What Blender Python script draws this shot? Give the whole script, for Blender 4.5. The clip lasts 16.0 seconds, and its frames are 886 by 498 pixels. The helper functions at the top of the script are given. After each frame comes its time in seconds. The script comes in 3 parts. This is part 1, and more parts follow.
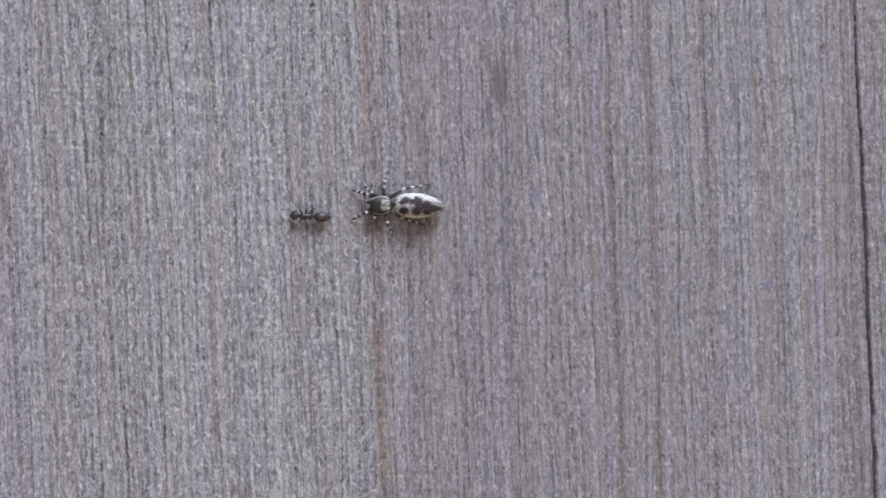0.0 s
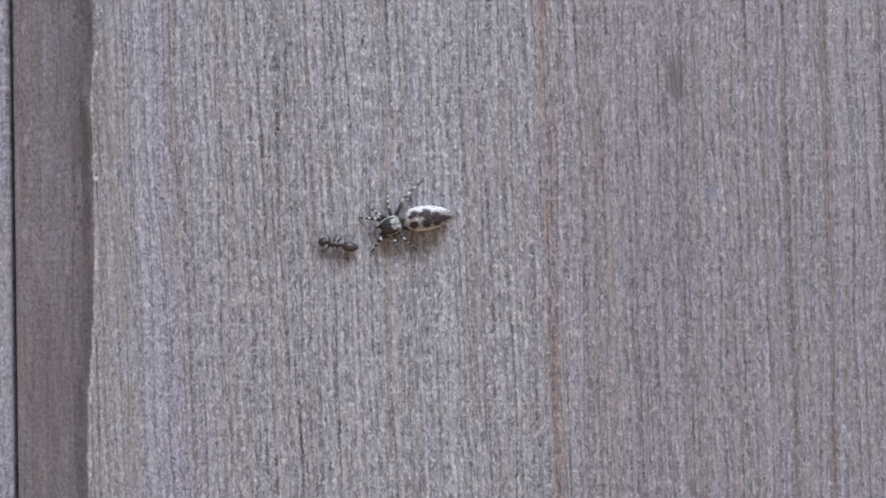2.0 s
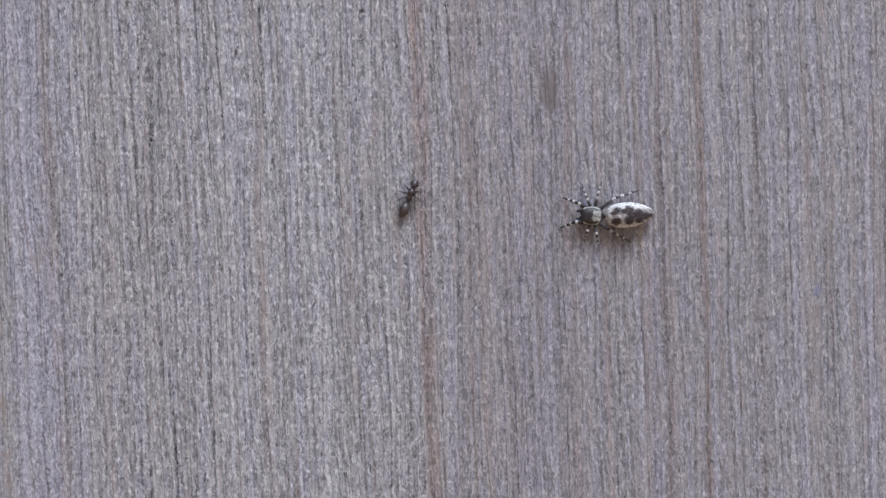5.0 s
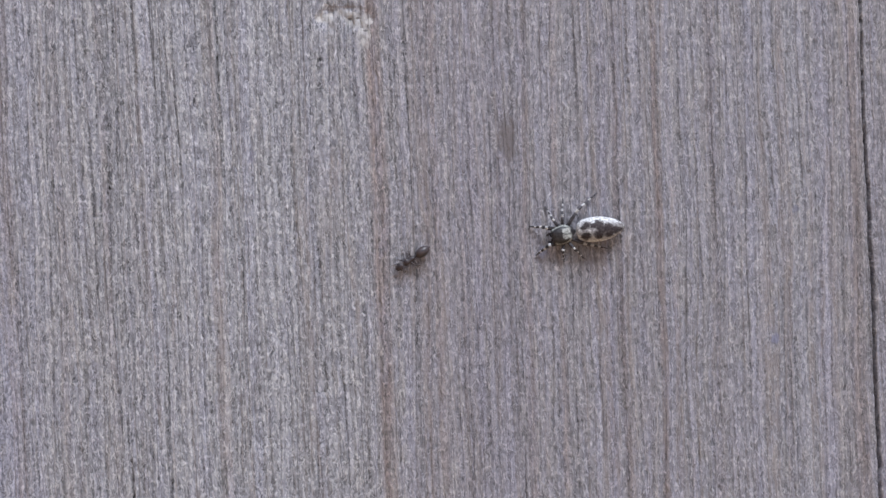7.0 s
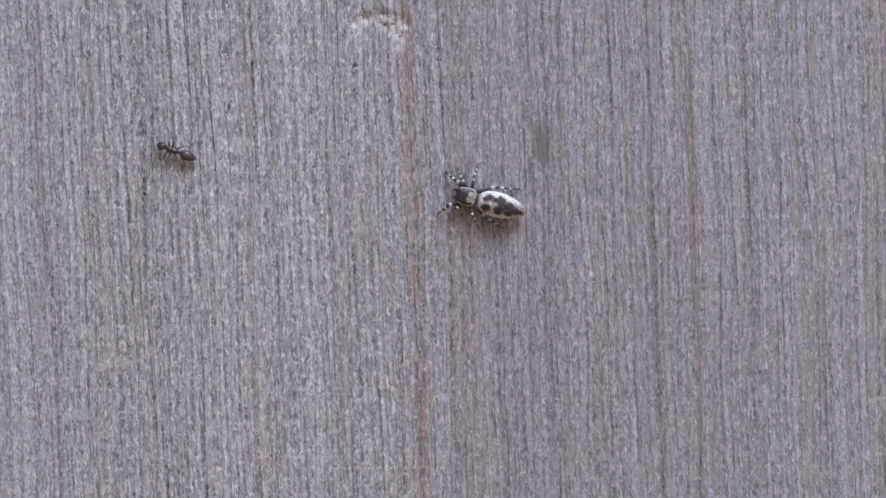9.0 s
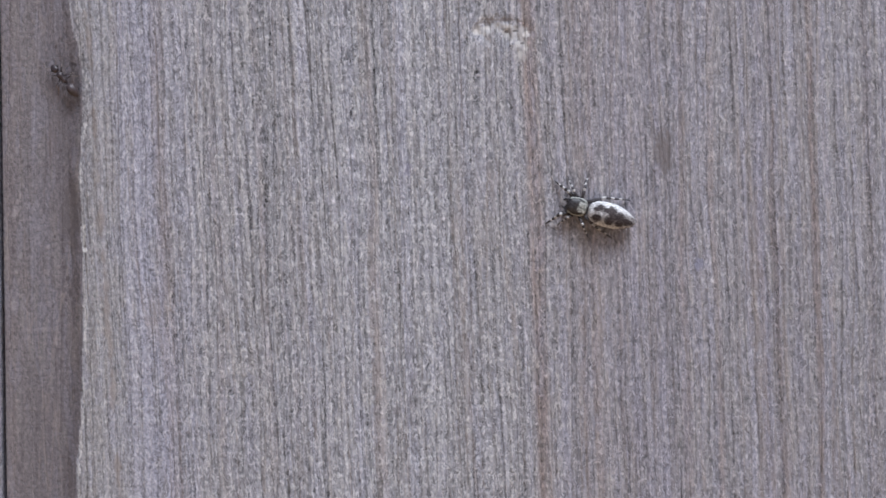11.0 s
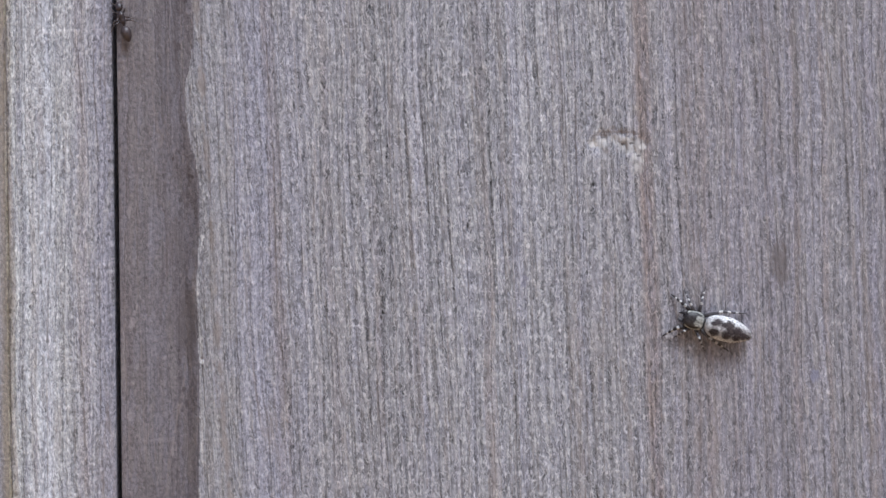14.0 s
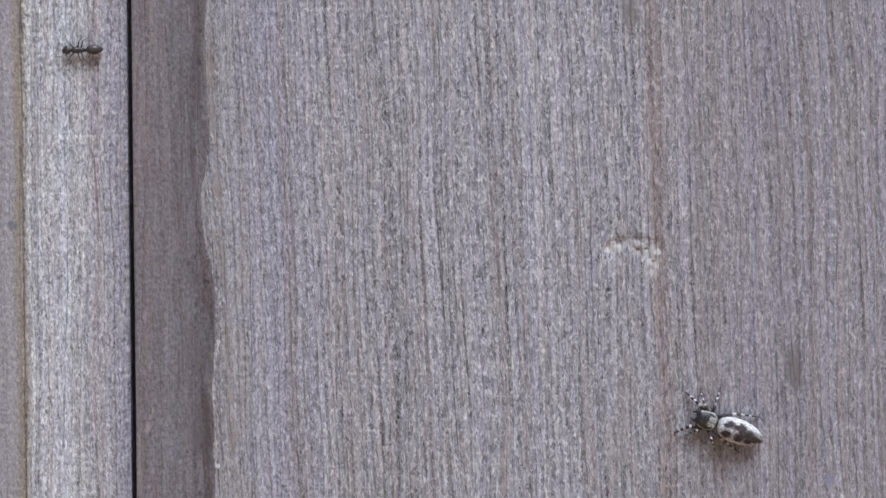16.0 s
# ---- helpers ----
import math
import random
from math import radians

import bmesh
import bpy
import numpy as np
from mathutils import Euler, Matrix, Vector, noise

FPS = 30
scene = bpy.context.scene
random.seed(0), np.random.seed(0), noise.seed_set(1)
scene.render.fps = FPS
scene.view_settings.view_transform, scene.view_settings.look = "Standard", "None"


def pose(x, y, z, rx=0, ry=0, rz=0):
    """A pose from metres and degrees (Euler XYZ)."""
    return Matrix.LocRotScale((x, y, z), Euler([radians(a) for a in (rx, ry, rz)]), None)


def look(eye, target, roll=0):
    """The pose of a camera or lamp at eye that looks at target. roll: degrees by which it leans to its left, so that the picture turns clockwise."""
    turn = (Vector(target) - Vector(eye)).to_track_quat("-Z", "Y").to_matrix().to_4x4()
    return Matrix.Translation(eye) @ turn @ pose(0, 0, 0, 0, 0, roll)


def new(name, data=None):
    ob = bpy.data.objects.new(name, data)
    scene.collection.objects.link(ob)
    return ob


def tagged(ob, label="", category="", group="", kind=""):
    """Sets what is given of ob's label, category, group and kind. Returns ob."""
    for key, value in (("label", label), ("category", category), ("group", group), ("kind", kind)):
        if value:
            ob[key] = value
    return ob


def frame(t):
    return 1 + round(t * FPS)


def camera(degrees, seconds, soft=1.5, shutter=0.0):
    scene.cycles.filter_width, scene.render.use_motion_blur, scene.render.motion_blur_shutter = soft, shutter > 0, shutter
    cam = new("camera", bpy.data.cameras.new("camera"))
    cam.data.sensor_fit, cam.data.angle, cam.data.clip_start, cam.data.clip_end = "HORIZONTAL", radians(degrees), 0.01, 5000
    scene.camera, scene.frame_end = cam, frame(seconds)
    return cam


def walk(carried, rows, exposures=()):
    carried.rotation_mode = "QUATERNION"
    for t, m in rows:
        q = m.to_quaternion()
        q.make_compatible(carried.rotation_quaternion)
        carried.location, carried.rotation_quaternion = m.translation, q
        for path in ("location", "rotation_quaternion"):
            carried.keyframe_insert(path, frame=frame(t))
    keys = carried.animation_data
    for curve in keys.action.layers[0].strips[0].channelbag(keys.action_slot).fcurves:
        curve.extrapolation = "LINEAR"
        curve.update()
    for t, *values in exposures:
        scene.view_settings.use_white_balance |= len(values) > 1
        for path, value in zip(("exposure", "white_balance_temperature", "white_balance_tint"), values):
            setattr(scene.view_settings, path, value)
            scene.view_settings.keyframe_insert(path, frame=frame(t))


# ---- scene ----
# A weathered timber wall seen from a hand's width away; all lengths below are in
# millimetres and go through MM. The boards face -y, x runs along the wall.
MM = 0.001
cam = camera(30.0, 16.0, soft=1.5, shutter=0.35)
DISTANCE, TILT, LEAN, TURN = 131.7, 88.18, 0.25, -0.12
CAMERA_ROWS = [
    (0.0, -0.0, 4.18), (0.5, -4.329, 4.102), (1.0, -6.645, 4.141), (1.5, -9.397, 4.03),
    (2.0, -13.98, 3.834), (2.5, -17.027, 3.77), (3.0, -16.816, 4.172), (3.5, -14.155, 4.497),
    (4.0, -7.103, 4.118), (4.2, -5.703, 3.61), (4.5, -4.283, 4.336), (4.7, -4.155, 4.363),
    (6.8, -0.627, 8.72), (7.0, -0.586, 8.481), (7.5, -1.132, 8.345), (8.0, -1.401, 8.639),
    (8.2, -1.67, 8.713), (10.3, -9.194, 9.298), (10.5, -10.489, 9.34), (11.0, -13.037, 9.536),
    (11.5, -17.181, 10.191), (12.0, -20.073, 12.554), (12.5, -21.285, 14.227), (13.0, -22.514, 14.526),
    (13.5, -22.402, 15.959), (14.0, -22.283, 18.495), (14.5, -22.313, 19.619), (15.0, -22.445, 22.816),
    (15.5, -22.66, 24.961), (16.0, -23.472, 26.888),
]
walk(cam, [(t, pose(x * MM, -DISTANCE * MM, z * MM, TILT, LEAN, TURN)) for t, x, z in CAMERA_ROWS],
     exposures=[(0.0, 0.28, 5740, 10.0), (16.0, 0.28, 5740, 10.0)])

# ---- light: bright overcast sky, soft sun high over the wall ----
SUN_HEIGHT, SUN_SIDE = 58.0, 24.0
world = bpy.data.worlds.new("sky")
world.use_nodes = True
scene.world = world
sky = world.node_tree.nodes.new("ShaderNodeTexSky")
sky.sky_type, sky.sun_disc = "NISHITA", False
sky.sun_elevation, sky.sun_rotation = radians(SUN_HEIGHT), radians(180 - SUN_SIDE)
sky.dust_density = 4.0
background = world.node_tree.nodes["Background"]
background.inputs["Strength"].default_value = 0.062
world.node_tree.links.new(sky.outputs[0], background.inputs["Color"])
sun = new("sun", bpy.data.lights.new("sun", "SUN"))
sun.data.energy, sun.data.angle, sun.data.color = 3.0, radians(28), (0.97, 0.985, 1.0)
toward = Vector((math.sin(radians(SUN_SIDE)) * math.cos(radians(SUN_HEIGHT)),
                 -math.cos(radians(SUN_SIDE)) * math.cos(radians(SUN_HEIGHT)), math.sin(radians(SUN_HEIGHT))))
sun.matrix_world = look(toward * 2.0, (0, 0, 0))


# ---- materials ----
class Nodes:
    """A short way to write node materials."""

    def __init__(self, name, rough=0.8, specular=0.3):
        self.mat = bpy.data.materials.new(name)
        self.mat.use_nodes = True
        self.tree = self.mat.node_tree
        self.shader = self.tree.nodes["Principled BSDF"]
        self.shader.inputs["Roughness"].default_value = rough
        self.shader.inputs["Specular IOR Level"].default_value = specular

    def put(self, socket, value):
        if isinstance(value, bpy.types.NodeSocket):
            self.tree.links.new(value, socket)
        else:
            socket.default_value = value

    def math(self, op, a, b=0.0, clamp=False, mixing=0.0):
        n = self.tree.nodes.new("ShaderNodeMath")
        n.operation, n.use_clamp = op, clamp
        self.put(n.inputs[0], a), self.put(n.inputs[1], b)
        n.inputs[2].default_value = mixing
        return n.outputs[0]

    def coords(self):
        n = self.tree.nodes.new("ShaderNodeTexCoord")
        s = self.tree.nodes.new("ShaderNodeSeparateXYZ")
        self.put(s.inputs[0], n.outputs["Object"])
        return [self.math("MULTIPLY", s.outputs[i], 1000.0) for i in range(3)]

    def vector(self, x, y, z):
        n = self.tree.nodes.new("ShaderNodeCombineXYZ")
        for i, v in enumerate((x, y, z)):
            self.put(n.inputs[i], v)
        return n.outputs[0]

    def noise(self, vec, scale=1.0, detail=2.0, rough=0.5):
        n = self.tree.nodes.new("ShaderNodeTexNoise")
        self.put(n.inputs["Vector"], vec)
        n.inputs["Scale"].default_value, n.inputs["Detail"].default_value, n.inputs["Roughness"].default_value = scale, detail, rough
        return n.outputs["Fac"]

    def cells(self, vec, feature, smooth=0.0):
        n = self.tree.nodes.new("ShaderNodeTexVoronoi")
        n.feature = feature
        self.put(n.inputs["Vector"], vec)
        n.inputs["Scale"].default_value = 1.0
        if feature == "SMOOTH_F1":
            n.inputs["Smoothness"].default_value = smooth
        if feature == "DISTANCE_TO_EDGE":
            return n.outputs["Distance"]
        s = self.tree.nodes.new("ShaderNodeSeparateColor")
        self.put(s.inputs[0], n.outputs["Color"])
        return s.outputs[0]

    def span(self, value, a, b, c=0.0, d=1.0):
        n = self.tree.nodes.new("ShaderNodeMapRange")
        n.interpolation_type = "SMOOTHSTEP"
        for i, v in enumerate((value, a, b, c, d)):
            self.put(n.inputs[i], v)
        return n.outputs[0]

    def ramp(self, value, stops):
        n = self.tree.nodes.new("ShaderNodeValToRGB")
        ramp = n.color_ramp
        while len(ramp.elements) < len(stops):
            ramp.elements.new(1.0)
        for e, (p, c) in zip(ramp.elements, stops):
            e.position, e.color = p, (*c, 1)
        self.put(n.inputs[0], value)
        return n.outputs[0]

    def mix(self, fac, a, b, kind="MIX"):
        n = self.tree.nodes.new("ShaderNodeMix")
        n.data_type, n.blend_type = "RGBA", kind
        for i, v in ((0, fac), (6, a), (7, b)):
            self.put(n.inputs[i], (*v, 1) if isinstance(v, tuple) and len(v) == 3 else v)
        return n.outputs[2]

    def bump(self, height, strength, distance):
        n = self.tree.nodes.new("ShaderNodeBump")
        n.inputs["Strength"].default_value, n.inputs["Distance"].default_value = strength, distance
        self.put(n.inputs["Height"], height)
        self.put(self.shader.inputs["Normal"], n.outputs[0])

    def done(self, colour):
        self.put(self.shader.inputs["Base Color"], colour)
        return self.mat


GREY, PALE, BROWN, BLUE = (0.298, 0.285, 0.296), (0.316, 0.306, 0.319), (0.275, 0.254, 0.259), (0.298, 0.286, 0.318)
DEEP = (0.248, 0.218, 0.212)
# colour of the growth rings across the boards: (place along the wall, colour)
RINGS = [(-48.4, GREY), (-41.6, (0.292, 0.278, 0.282)), (-39.0, GREY), (-36.0, BLUE), (-31.2, GREY), (-17, PALE), (-12, PALE), (-7.0, GREY), (-1.0, (0.266, 0.247, 0.262)), (4.5, (0.248, 0.229, 0.246)),
         (9.0, (0.268, 0.252, 0.264)), (12.5, (0.256, 0.238, 0.250)), (18.0, (0.268, 0.253, 0.266)), (24.0, (0.266, 0.250, 0.264)), (28.0, (0.280, 0.268, 0.284)), (31.2, (0.264, 0.245, 0.254))]
# stains and knots on the boards: place x, z, half width, half height, strength, colour
STAINS = [(4.85, 13.0, 0.75, 1.9, 0.85, (0.145, 0.125, 0.125)), (7.65, 4.05, 0.4, 0.55, 0.7, (0.19, 0.19, 0.26)),
          (-2.0, -11.25, 0.32, 0.42, 0.75, (0.15, 0.14, 0.15)), (26.2, -3.0, 0.33, 0.5, 0.7, (0.18, 0.18, 0.26)),
          (27.75, 7.35, 0.3, 0.32, 0.55, (0.17, 0.17, 0.23)), (-8.95, 12.8, 0.22, 0.34, 0.7, (0.12, 0.12, 0.14)),
          (-16.5, -7.55, 0.3, 0.4, 0.45, (0.14, 0.12, 0.12)), (3.65, -12.4, 0.18, 0.3, 0.6, (0.12, 0.11, 0.13)),
          (-51.8, 8.4, 0.34, 0.5, 0.6, (0.13, 0.12, 0.14)), (-41.37, 5.4, 0.18, 0.20, 1.0, (0.90, 0.89, 0.90)),
          (-15.5, 11.7, 0.4, 0.5, 0.4, (0.19, 0.18, 0.25)), (-57.6, 24.7, 0.35, 0.4, 0.6, (0.11, 0.11, 0.13)),
          (-8.2, 41.4, 0.65, 1.5, 0.75, (0.15, 0.128, 0.125)), (-55.4, 31.0, 0.3, 4.0, 0.3, (0.42, 0.41, 0.42)), (-41.2, 1.5, 0.12, 3.0, 0.6, (0.42, 0.41, 0.42))]
# the chipped place: torn pale fibres under a brown rim
CHIP = [(-9.66, 22.72, 0.85, 0.42, 0.75, (0.43, 0.41, 0.4)), (-6.96, 22.48, 1.25, 0.65, 0.7, (0.43, 0.41, 0.4)),
        (-6.47, 21.13, 0.6, 0.85, 0.55, (0.43, 0.41, 0.4)), (-8.31, 23.07, 0.7, 0.28, 0.6, (0.43, 0.41, 0.4)),
        (-10.02, 22.58, 0.28, 0.26, 0.85, (0.56, 0.53, 0.51)), (-9.21, 22.94, 0.4, 0.18, 0.75, (0.56, 0.53, 0.51)),
        (-7.59, 23.02, 0.36, 0.2, 0.75, (0.56, 0.53, 0.51)), (-6.1, 22.39, 0.3, 0.3, 0.75, (0.56, 0.53, 0.51)),
        (-6.78, 21.67, 0.24, 0.3, 0.75, (0.56, 0.53, 0.51)), (-6.15, 21.4, 0.22, 0.3, 0.7, (0.56, 0.53, 0.51)),
        (-6.6, 20.77, 0.2, 0.3, 0.65, (0.56, 0.53, 0.51)), (-9.48, 23.3, 0.8, 0.1, 0.6, (0.185, 0.155, 0.15)),
        (-7.95, 23.56, 1.3, 0.12, 0.75, (0.185, 0.155, 0.15)), (-6.24, 23.42, 0.7, 0.12, 0.65, (0.185, 0.155, 0.15)),
        (-5.7, 22.57, 0.12, 0.8, 0.5, (0.185, 0.155, 0.15)), (-7.63, 22.62, 0.16, 0.11, 0.85, (0.1, 0.085, 0.08)),
        (-6.96, 22.66, 0.22, 0.1, 0.8, (0.1, 0.085, 0.08)), (-6.42, 21.67, 0.2, 0.09, 0.8, (0.1, 0.085, 0.08)),
        (-8.13, 22.13, 0.1, 0.3, 0.5, (0.185, 0.155, 0.15))]


# growth rings of the main board: place across the board, half width, strength
FURROWS = [
    (-38.28, 0.14, 0.9), (-38.22, 0.1, 0.5),
    (-36.41, 0.1, 0.3), (-34.43, 0.14, 0.4), (-32.35, 0.1, 0.7), (-30.01, 0.12, 0.8), (-27.8, 0.1, 0.8), (-26.63, 0.08, 0.5), (-25.18, 0.1, 0.8), (-24.15, 0.08, 0.7),
    (-22.52, 0.11, 0.8), (-21.71, 0.07, 0.6), (-20.58, 0.08, 0.6), (-18.47, 0.14, 1.0), (-17.25, 0.07, 0.4), (-16.03, 0.1, 0.8), (-14.32, 0.12, 0.9), (-12.74, 0.1, 0.9),
    (-11.47, 0.08, 0.6), (-10.17, 0.07, 0.5), (-9.68, 0.08, 0.5), (-9.31, 0.09, 0.6), (-7.1, 0.08, 0.6), (-6.19, 0.07, 0.4), (-3.81, 0.07, 0.4), (-1.47, 0.1, 0.5),
    (0.7, 0.08, 0.5), (3.4, 0.08, 0.4), (5.3, 0.1, 0.6), (8.28, 0.08, 0.5), (9.94, 0.09, 0.6), (14.14, 0.1, 0.6), (16.04, 0.08, 0.7), (17.21, 0.08, 0.4),
    (19.11, 0.07, 0.5), (20.55, 0.08, 0.4), (23.8, 0.07, 0.4), (25.6, 0.07, 0.4), (27.68, 0.08, 0.5), (30.25, 0.07, 0.4), (31.7, 0.1, 0.4),
]
BROWN_RINGS = [
    (-34.96, 0.5, 0.6),
    (-34.43, 0.35, 0.5), (-30.55, 0.4, 0.4), (-26.94, 0.4, 0.3), (-24.69, 0.3, 0.3), (-18.1, 0.5, 0.4), (-5.15, 0.9, 1.1), (-1.47, 0.3, 0.4), (-0.57, 0.4, 0.5),
    (1.37, 0.3, 0.3), (6.56, 0.55, 0.6), (9.04, 0.4, 0.6), (14.01, 0.45, 0.7), (17.12, 0.45, 1.0), (21.45, 0.5, 0.4), (27.23, 0.5, 0.35), (32.83, 0.9, 0.7),
]
LILAC_RINGS = [
    (-36.58, 0.9, 0.45),
    (-37.67, 0.7, 0.5), (-35.42, 0.7, 0.5), (-33.03, 0.6, 0.4), (-28.66, 0.35, 0.4), (-23.34, 0.6, 0.4), (-19.73, 0.6, 0.5), (-15.44, 0.7, 0.6), (-10.48, 0.6, 0.4),
    (-3.14, 0.4, 0.5), (2.5, 0.5, 0.6), (4.67, 0.5, 0.5), (7.69, 0.4, 0.5), (12.88, 0.6, 1.0), (15.58, 0.5, 0.6), (18.16, 0.4, 0.8), (19.42, 0.4, 0.5),
    (22.81, 0.6, 0.5), (24.75, 0.6, 0.5), (30.25, 0.9, 0.9), (34.63, 0.6, 0.6),
]


def lie_along(n, across, rows):
    """How near a place across the board lies to any of the rows (place, half width, strength)."""
    total = 0.0
    for place, wide, strength in rows:
        far = n.math("ABSOLUTE", n.math("SUBTRACT", across, place))
        total = n.math("MAXIMUM", total, n.span(far, wide * 0.25, wide, strength, 0.0))
    return total


def weathered_wood(name, rings, patches, contrast=1.0, streak=True, slant=0.035, bands=None, short=1.0):
    n = Nodes(name, 0.6, 0.45)
    x, y, z = n.coords()
    slow = n.noise(n.vector(n.math("MULTIPLY", x, 0.25), 0.0, n.math("MULTIPLY", z, 0.06)), 1.0, 1.0)
    wave = n.noise(n.vector(n.math("MULTIPLY", x, 0.8), 3.0, n.math("MULTIPLY", z, 0.45)), 1.0, 2.0)
    along = n.math("ADD", x, n.math("MULTIPLY", z, slant))
    u = n.math("ADD", along, n.math("MULTIPLY", n.math("SUBTRACT", slow, 0.5), 0.9))
    straight = u
    u = n.math("ADD", u, n.math("MULTIPLY", n.math("SUBTRACT", wave, 0.5), 0.14))
    kink = n.noise(n.vector(n.math("MULTIPLY", x, 1.1), 7.0, n.math("MULTIPLY", z, 1.7)), 1.0, 2.0)
    u = n.math("ADD", u, n.math("MULTIPLY", n.math("SUBTRACT", kink, 0.5), 0.17))
    gentle = n.math("ADD", straight, n.math("MULTIPLY", n.math("SUBTRACT", kink, 0.5), 0.05))

    def fibre(sx, sz, shift, detail=2.0, rough=0.5, across=None):
        return n.noise(n.vector(n.math("MULTIPLY", across or u, sx), shift, n.math("MULTIPLY", z, sz * short)), 1.0, detail, rough)

    base = n.ramp(n.math("DIVIDE", n.math("ADD", u, 64.0), 102.0), [((p + 64) / 102, c) for p, c in rings])
    def ridge(value, width):
        """Thin wandering lines where the noise passes its middle."""
        return n.span(n.math("ABSOLUTE", n.math("SUBTRACT", value, 0.5)), 0.0, width, 1.0, 0.0)

    def strands(sx, sz, shift, across):
        return n.vector(n.math("MULTIPLY", across, sx), shift, n.math("MULTIPLY", z, sz))

    # loose fibre ends curl to either side
    curl = n.noise(n.vector(n.math("MULTIPLY", x, 1.9), 11.0, n.math("MULTIPLY", z, 2.3)), 1.0, 1.0)
    curly = n.math("ADD", u, n.math("MULTIPLY", n.math("SUBTRACT", curl, 0.5), 0.27))
    stroke = fibre(2.5, 0.80, 2.0, 2.0, 0.5, curly)
    grit = n.noise(n.vector(n.math("MULTIPLY", curly, 4.4), 1.0, n.math("MULTIPLY", z, 2.6)), 1.0, 2.0, 0.7)
    glint = n.noise(n.vector(n.math("MULTIPLY", curly, 4.6), 5.0, n.math("MULTIPLY", z, 2.0)), 1.0, 1.0, 0.5)
    # long furrows between the growth rings, broken along their way
    rows = strands(1.15, 0.028, 13.0, u)
    split = n.math("MULTIPLY", n.span(n.cells(rows, "DISTANCE_TO_EDGE"), 0.01, 0.10, 1.0, 0.0), n.span(fibre(1.6, 0.13, 29.0, 2.0), 0.36, 0.58, 0.12, 1.0))
    strand = n.cells(rows, "SMOOTH_F1", 0.08)
    # short cracks and raised fibres
    worm = n.math("MULTIPLY", ridge(fibre(1.5, 0.20, 71.0, 2.0, 0.45), 0.040), n.span(fibre(1.6, 0.45, 83.0, 1.0), 0.36, 0.54, 0.1, 1.0))
    lines = n.math("ABSOLUTE", n.math("SUBTRACT", fibre(3.0, 1.1, 41.0, 2.0, 0.45, curly), 0.5))
    hair = n.math("SUBTRACT", n.span(lines, 0.0, 0.045, 1.0, 0.0), n.math("MULTIPLY", n.math("MULTIPLY", n.span(lines, 0.04, 0.07), n.span(lines, 0.08, 0.13, 1.0, 0.0)), 0.7))
    hair = n.math("MULTIPLY", hair, n.span(fibre(2.6, 0.9, 53.0, 1.0), 0.38, 0.56))
    furrow = ridge(fibre(1.2, 0.006, 17.0, 1.0, 0.5, gentle), 0.035)
    pin = fibre(2.2, 0.010, 61.0, 2.0, 0.5, gentle)
    coarse = n.math("MULTIPLY", n.span(u, -40.0, -30.0, 0.75, 1.15), n.span(u, -12.0, 8.0, 1.0, 0.82))
    value = n.math("ADD", n.span(stroke, 0.38, 0.62, -0.13, 0.17), n.span(grit, 0.32, 0.68, -0.15, 0.16))
    value = n.math("ADD", value, n.span(glint, 0.56, 0.68, 0.0, 0.40))
    value = n.math("ADD", value, n.span(strand, 0.1, 0.9, -0.03, 0.08))
    value = n.math("SUBTRACT", value, n.math("MULTIPLY", split, 0.08))
    value = n.math("SUBTRACT", value, n.math("MULTIPLY", worm, 0.09))
    value = n.math("ADD", value, n.math("MULTIPLY", hair, 0.40))
    value = n.math("SUBTRACT", value, n.math("MULTIPLY", furrow, 0.10))
    value = n.math("ADD", value, n.span(pin, 0.34, 0.66, -0.06, 0.08))
    value = n.math("SUBTRACT", n.math("MULTIPLY", value, n.math("MULTIPLY", coarse, contrast)), 0.118)
    value = n.math("ADD", value, n.math("MULTIPLY", n.span(grit, 0.34, 0.66, -0.12, 0.12), n.span(u, -38.0, -30.0, 1.0, 0.0)))
    if bands:
        # the fine corrugation of the weathered early wood
        swing = n.math("ADD", n.math("MULTIPLY", gentle, 9.8), n.math("MULTIPLY", fibre(0.55, 0.05, 141.0, 2.0, 0.5, gentle), 15.0))
        swing = n.math("ADD", swing, n.math("MULTIPLY", n.math("SUBTRACT", kink, 0.5), 1.8))
        ribs = n.math("MULTIPLY", n.span(n.math("SINE", swing), -1.0, 0.3, -1.0, 0.45), n.span(fibre(1.3, 0.20, 143.0, 2.0), 0.32, 0.58, 0.2, 1.0))
        value = n.math("ADD", value, n.math("MULTIPLY", ribs, n.math("MULTIPLY", n.span(u, -37.0, -31.0, 0.03, 0.145), n.span(u, -9.0, 3.0, 1.0, 0.62))))
        across = n.math("ADD", gentle, n.math("MULTIPLY", n.math("SUBTRACT", kink, 0.5), 0.14))
        dark = lie_along(n, across, bands[0])
        dark = n.math("MULTIPLY", dark, n.span(fibre(1.1, 0.16, 119.0, 2.0), 0.34, 0.56, 0.35, 1.0))
        value = n.math("SUBTRACT", value, n.math("MULTIPLY", dark, 0.20))
    tone = n.math("ADD", value, 1.0)
    colour = n.mix(1.0, base, n.vector(tone, tone, tone), "MULTIPLY")
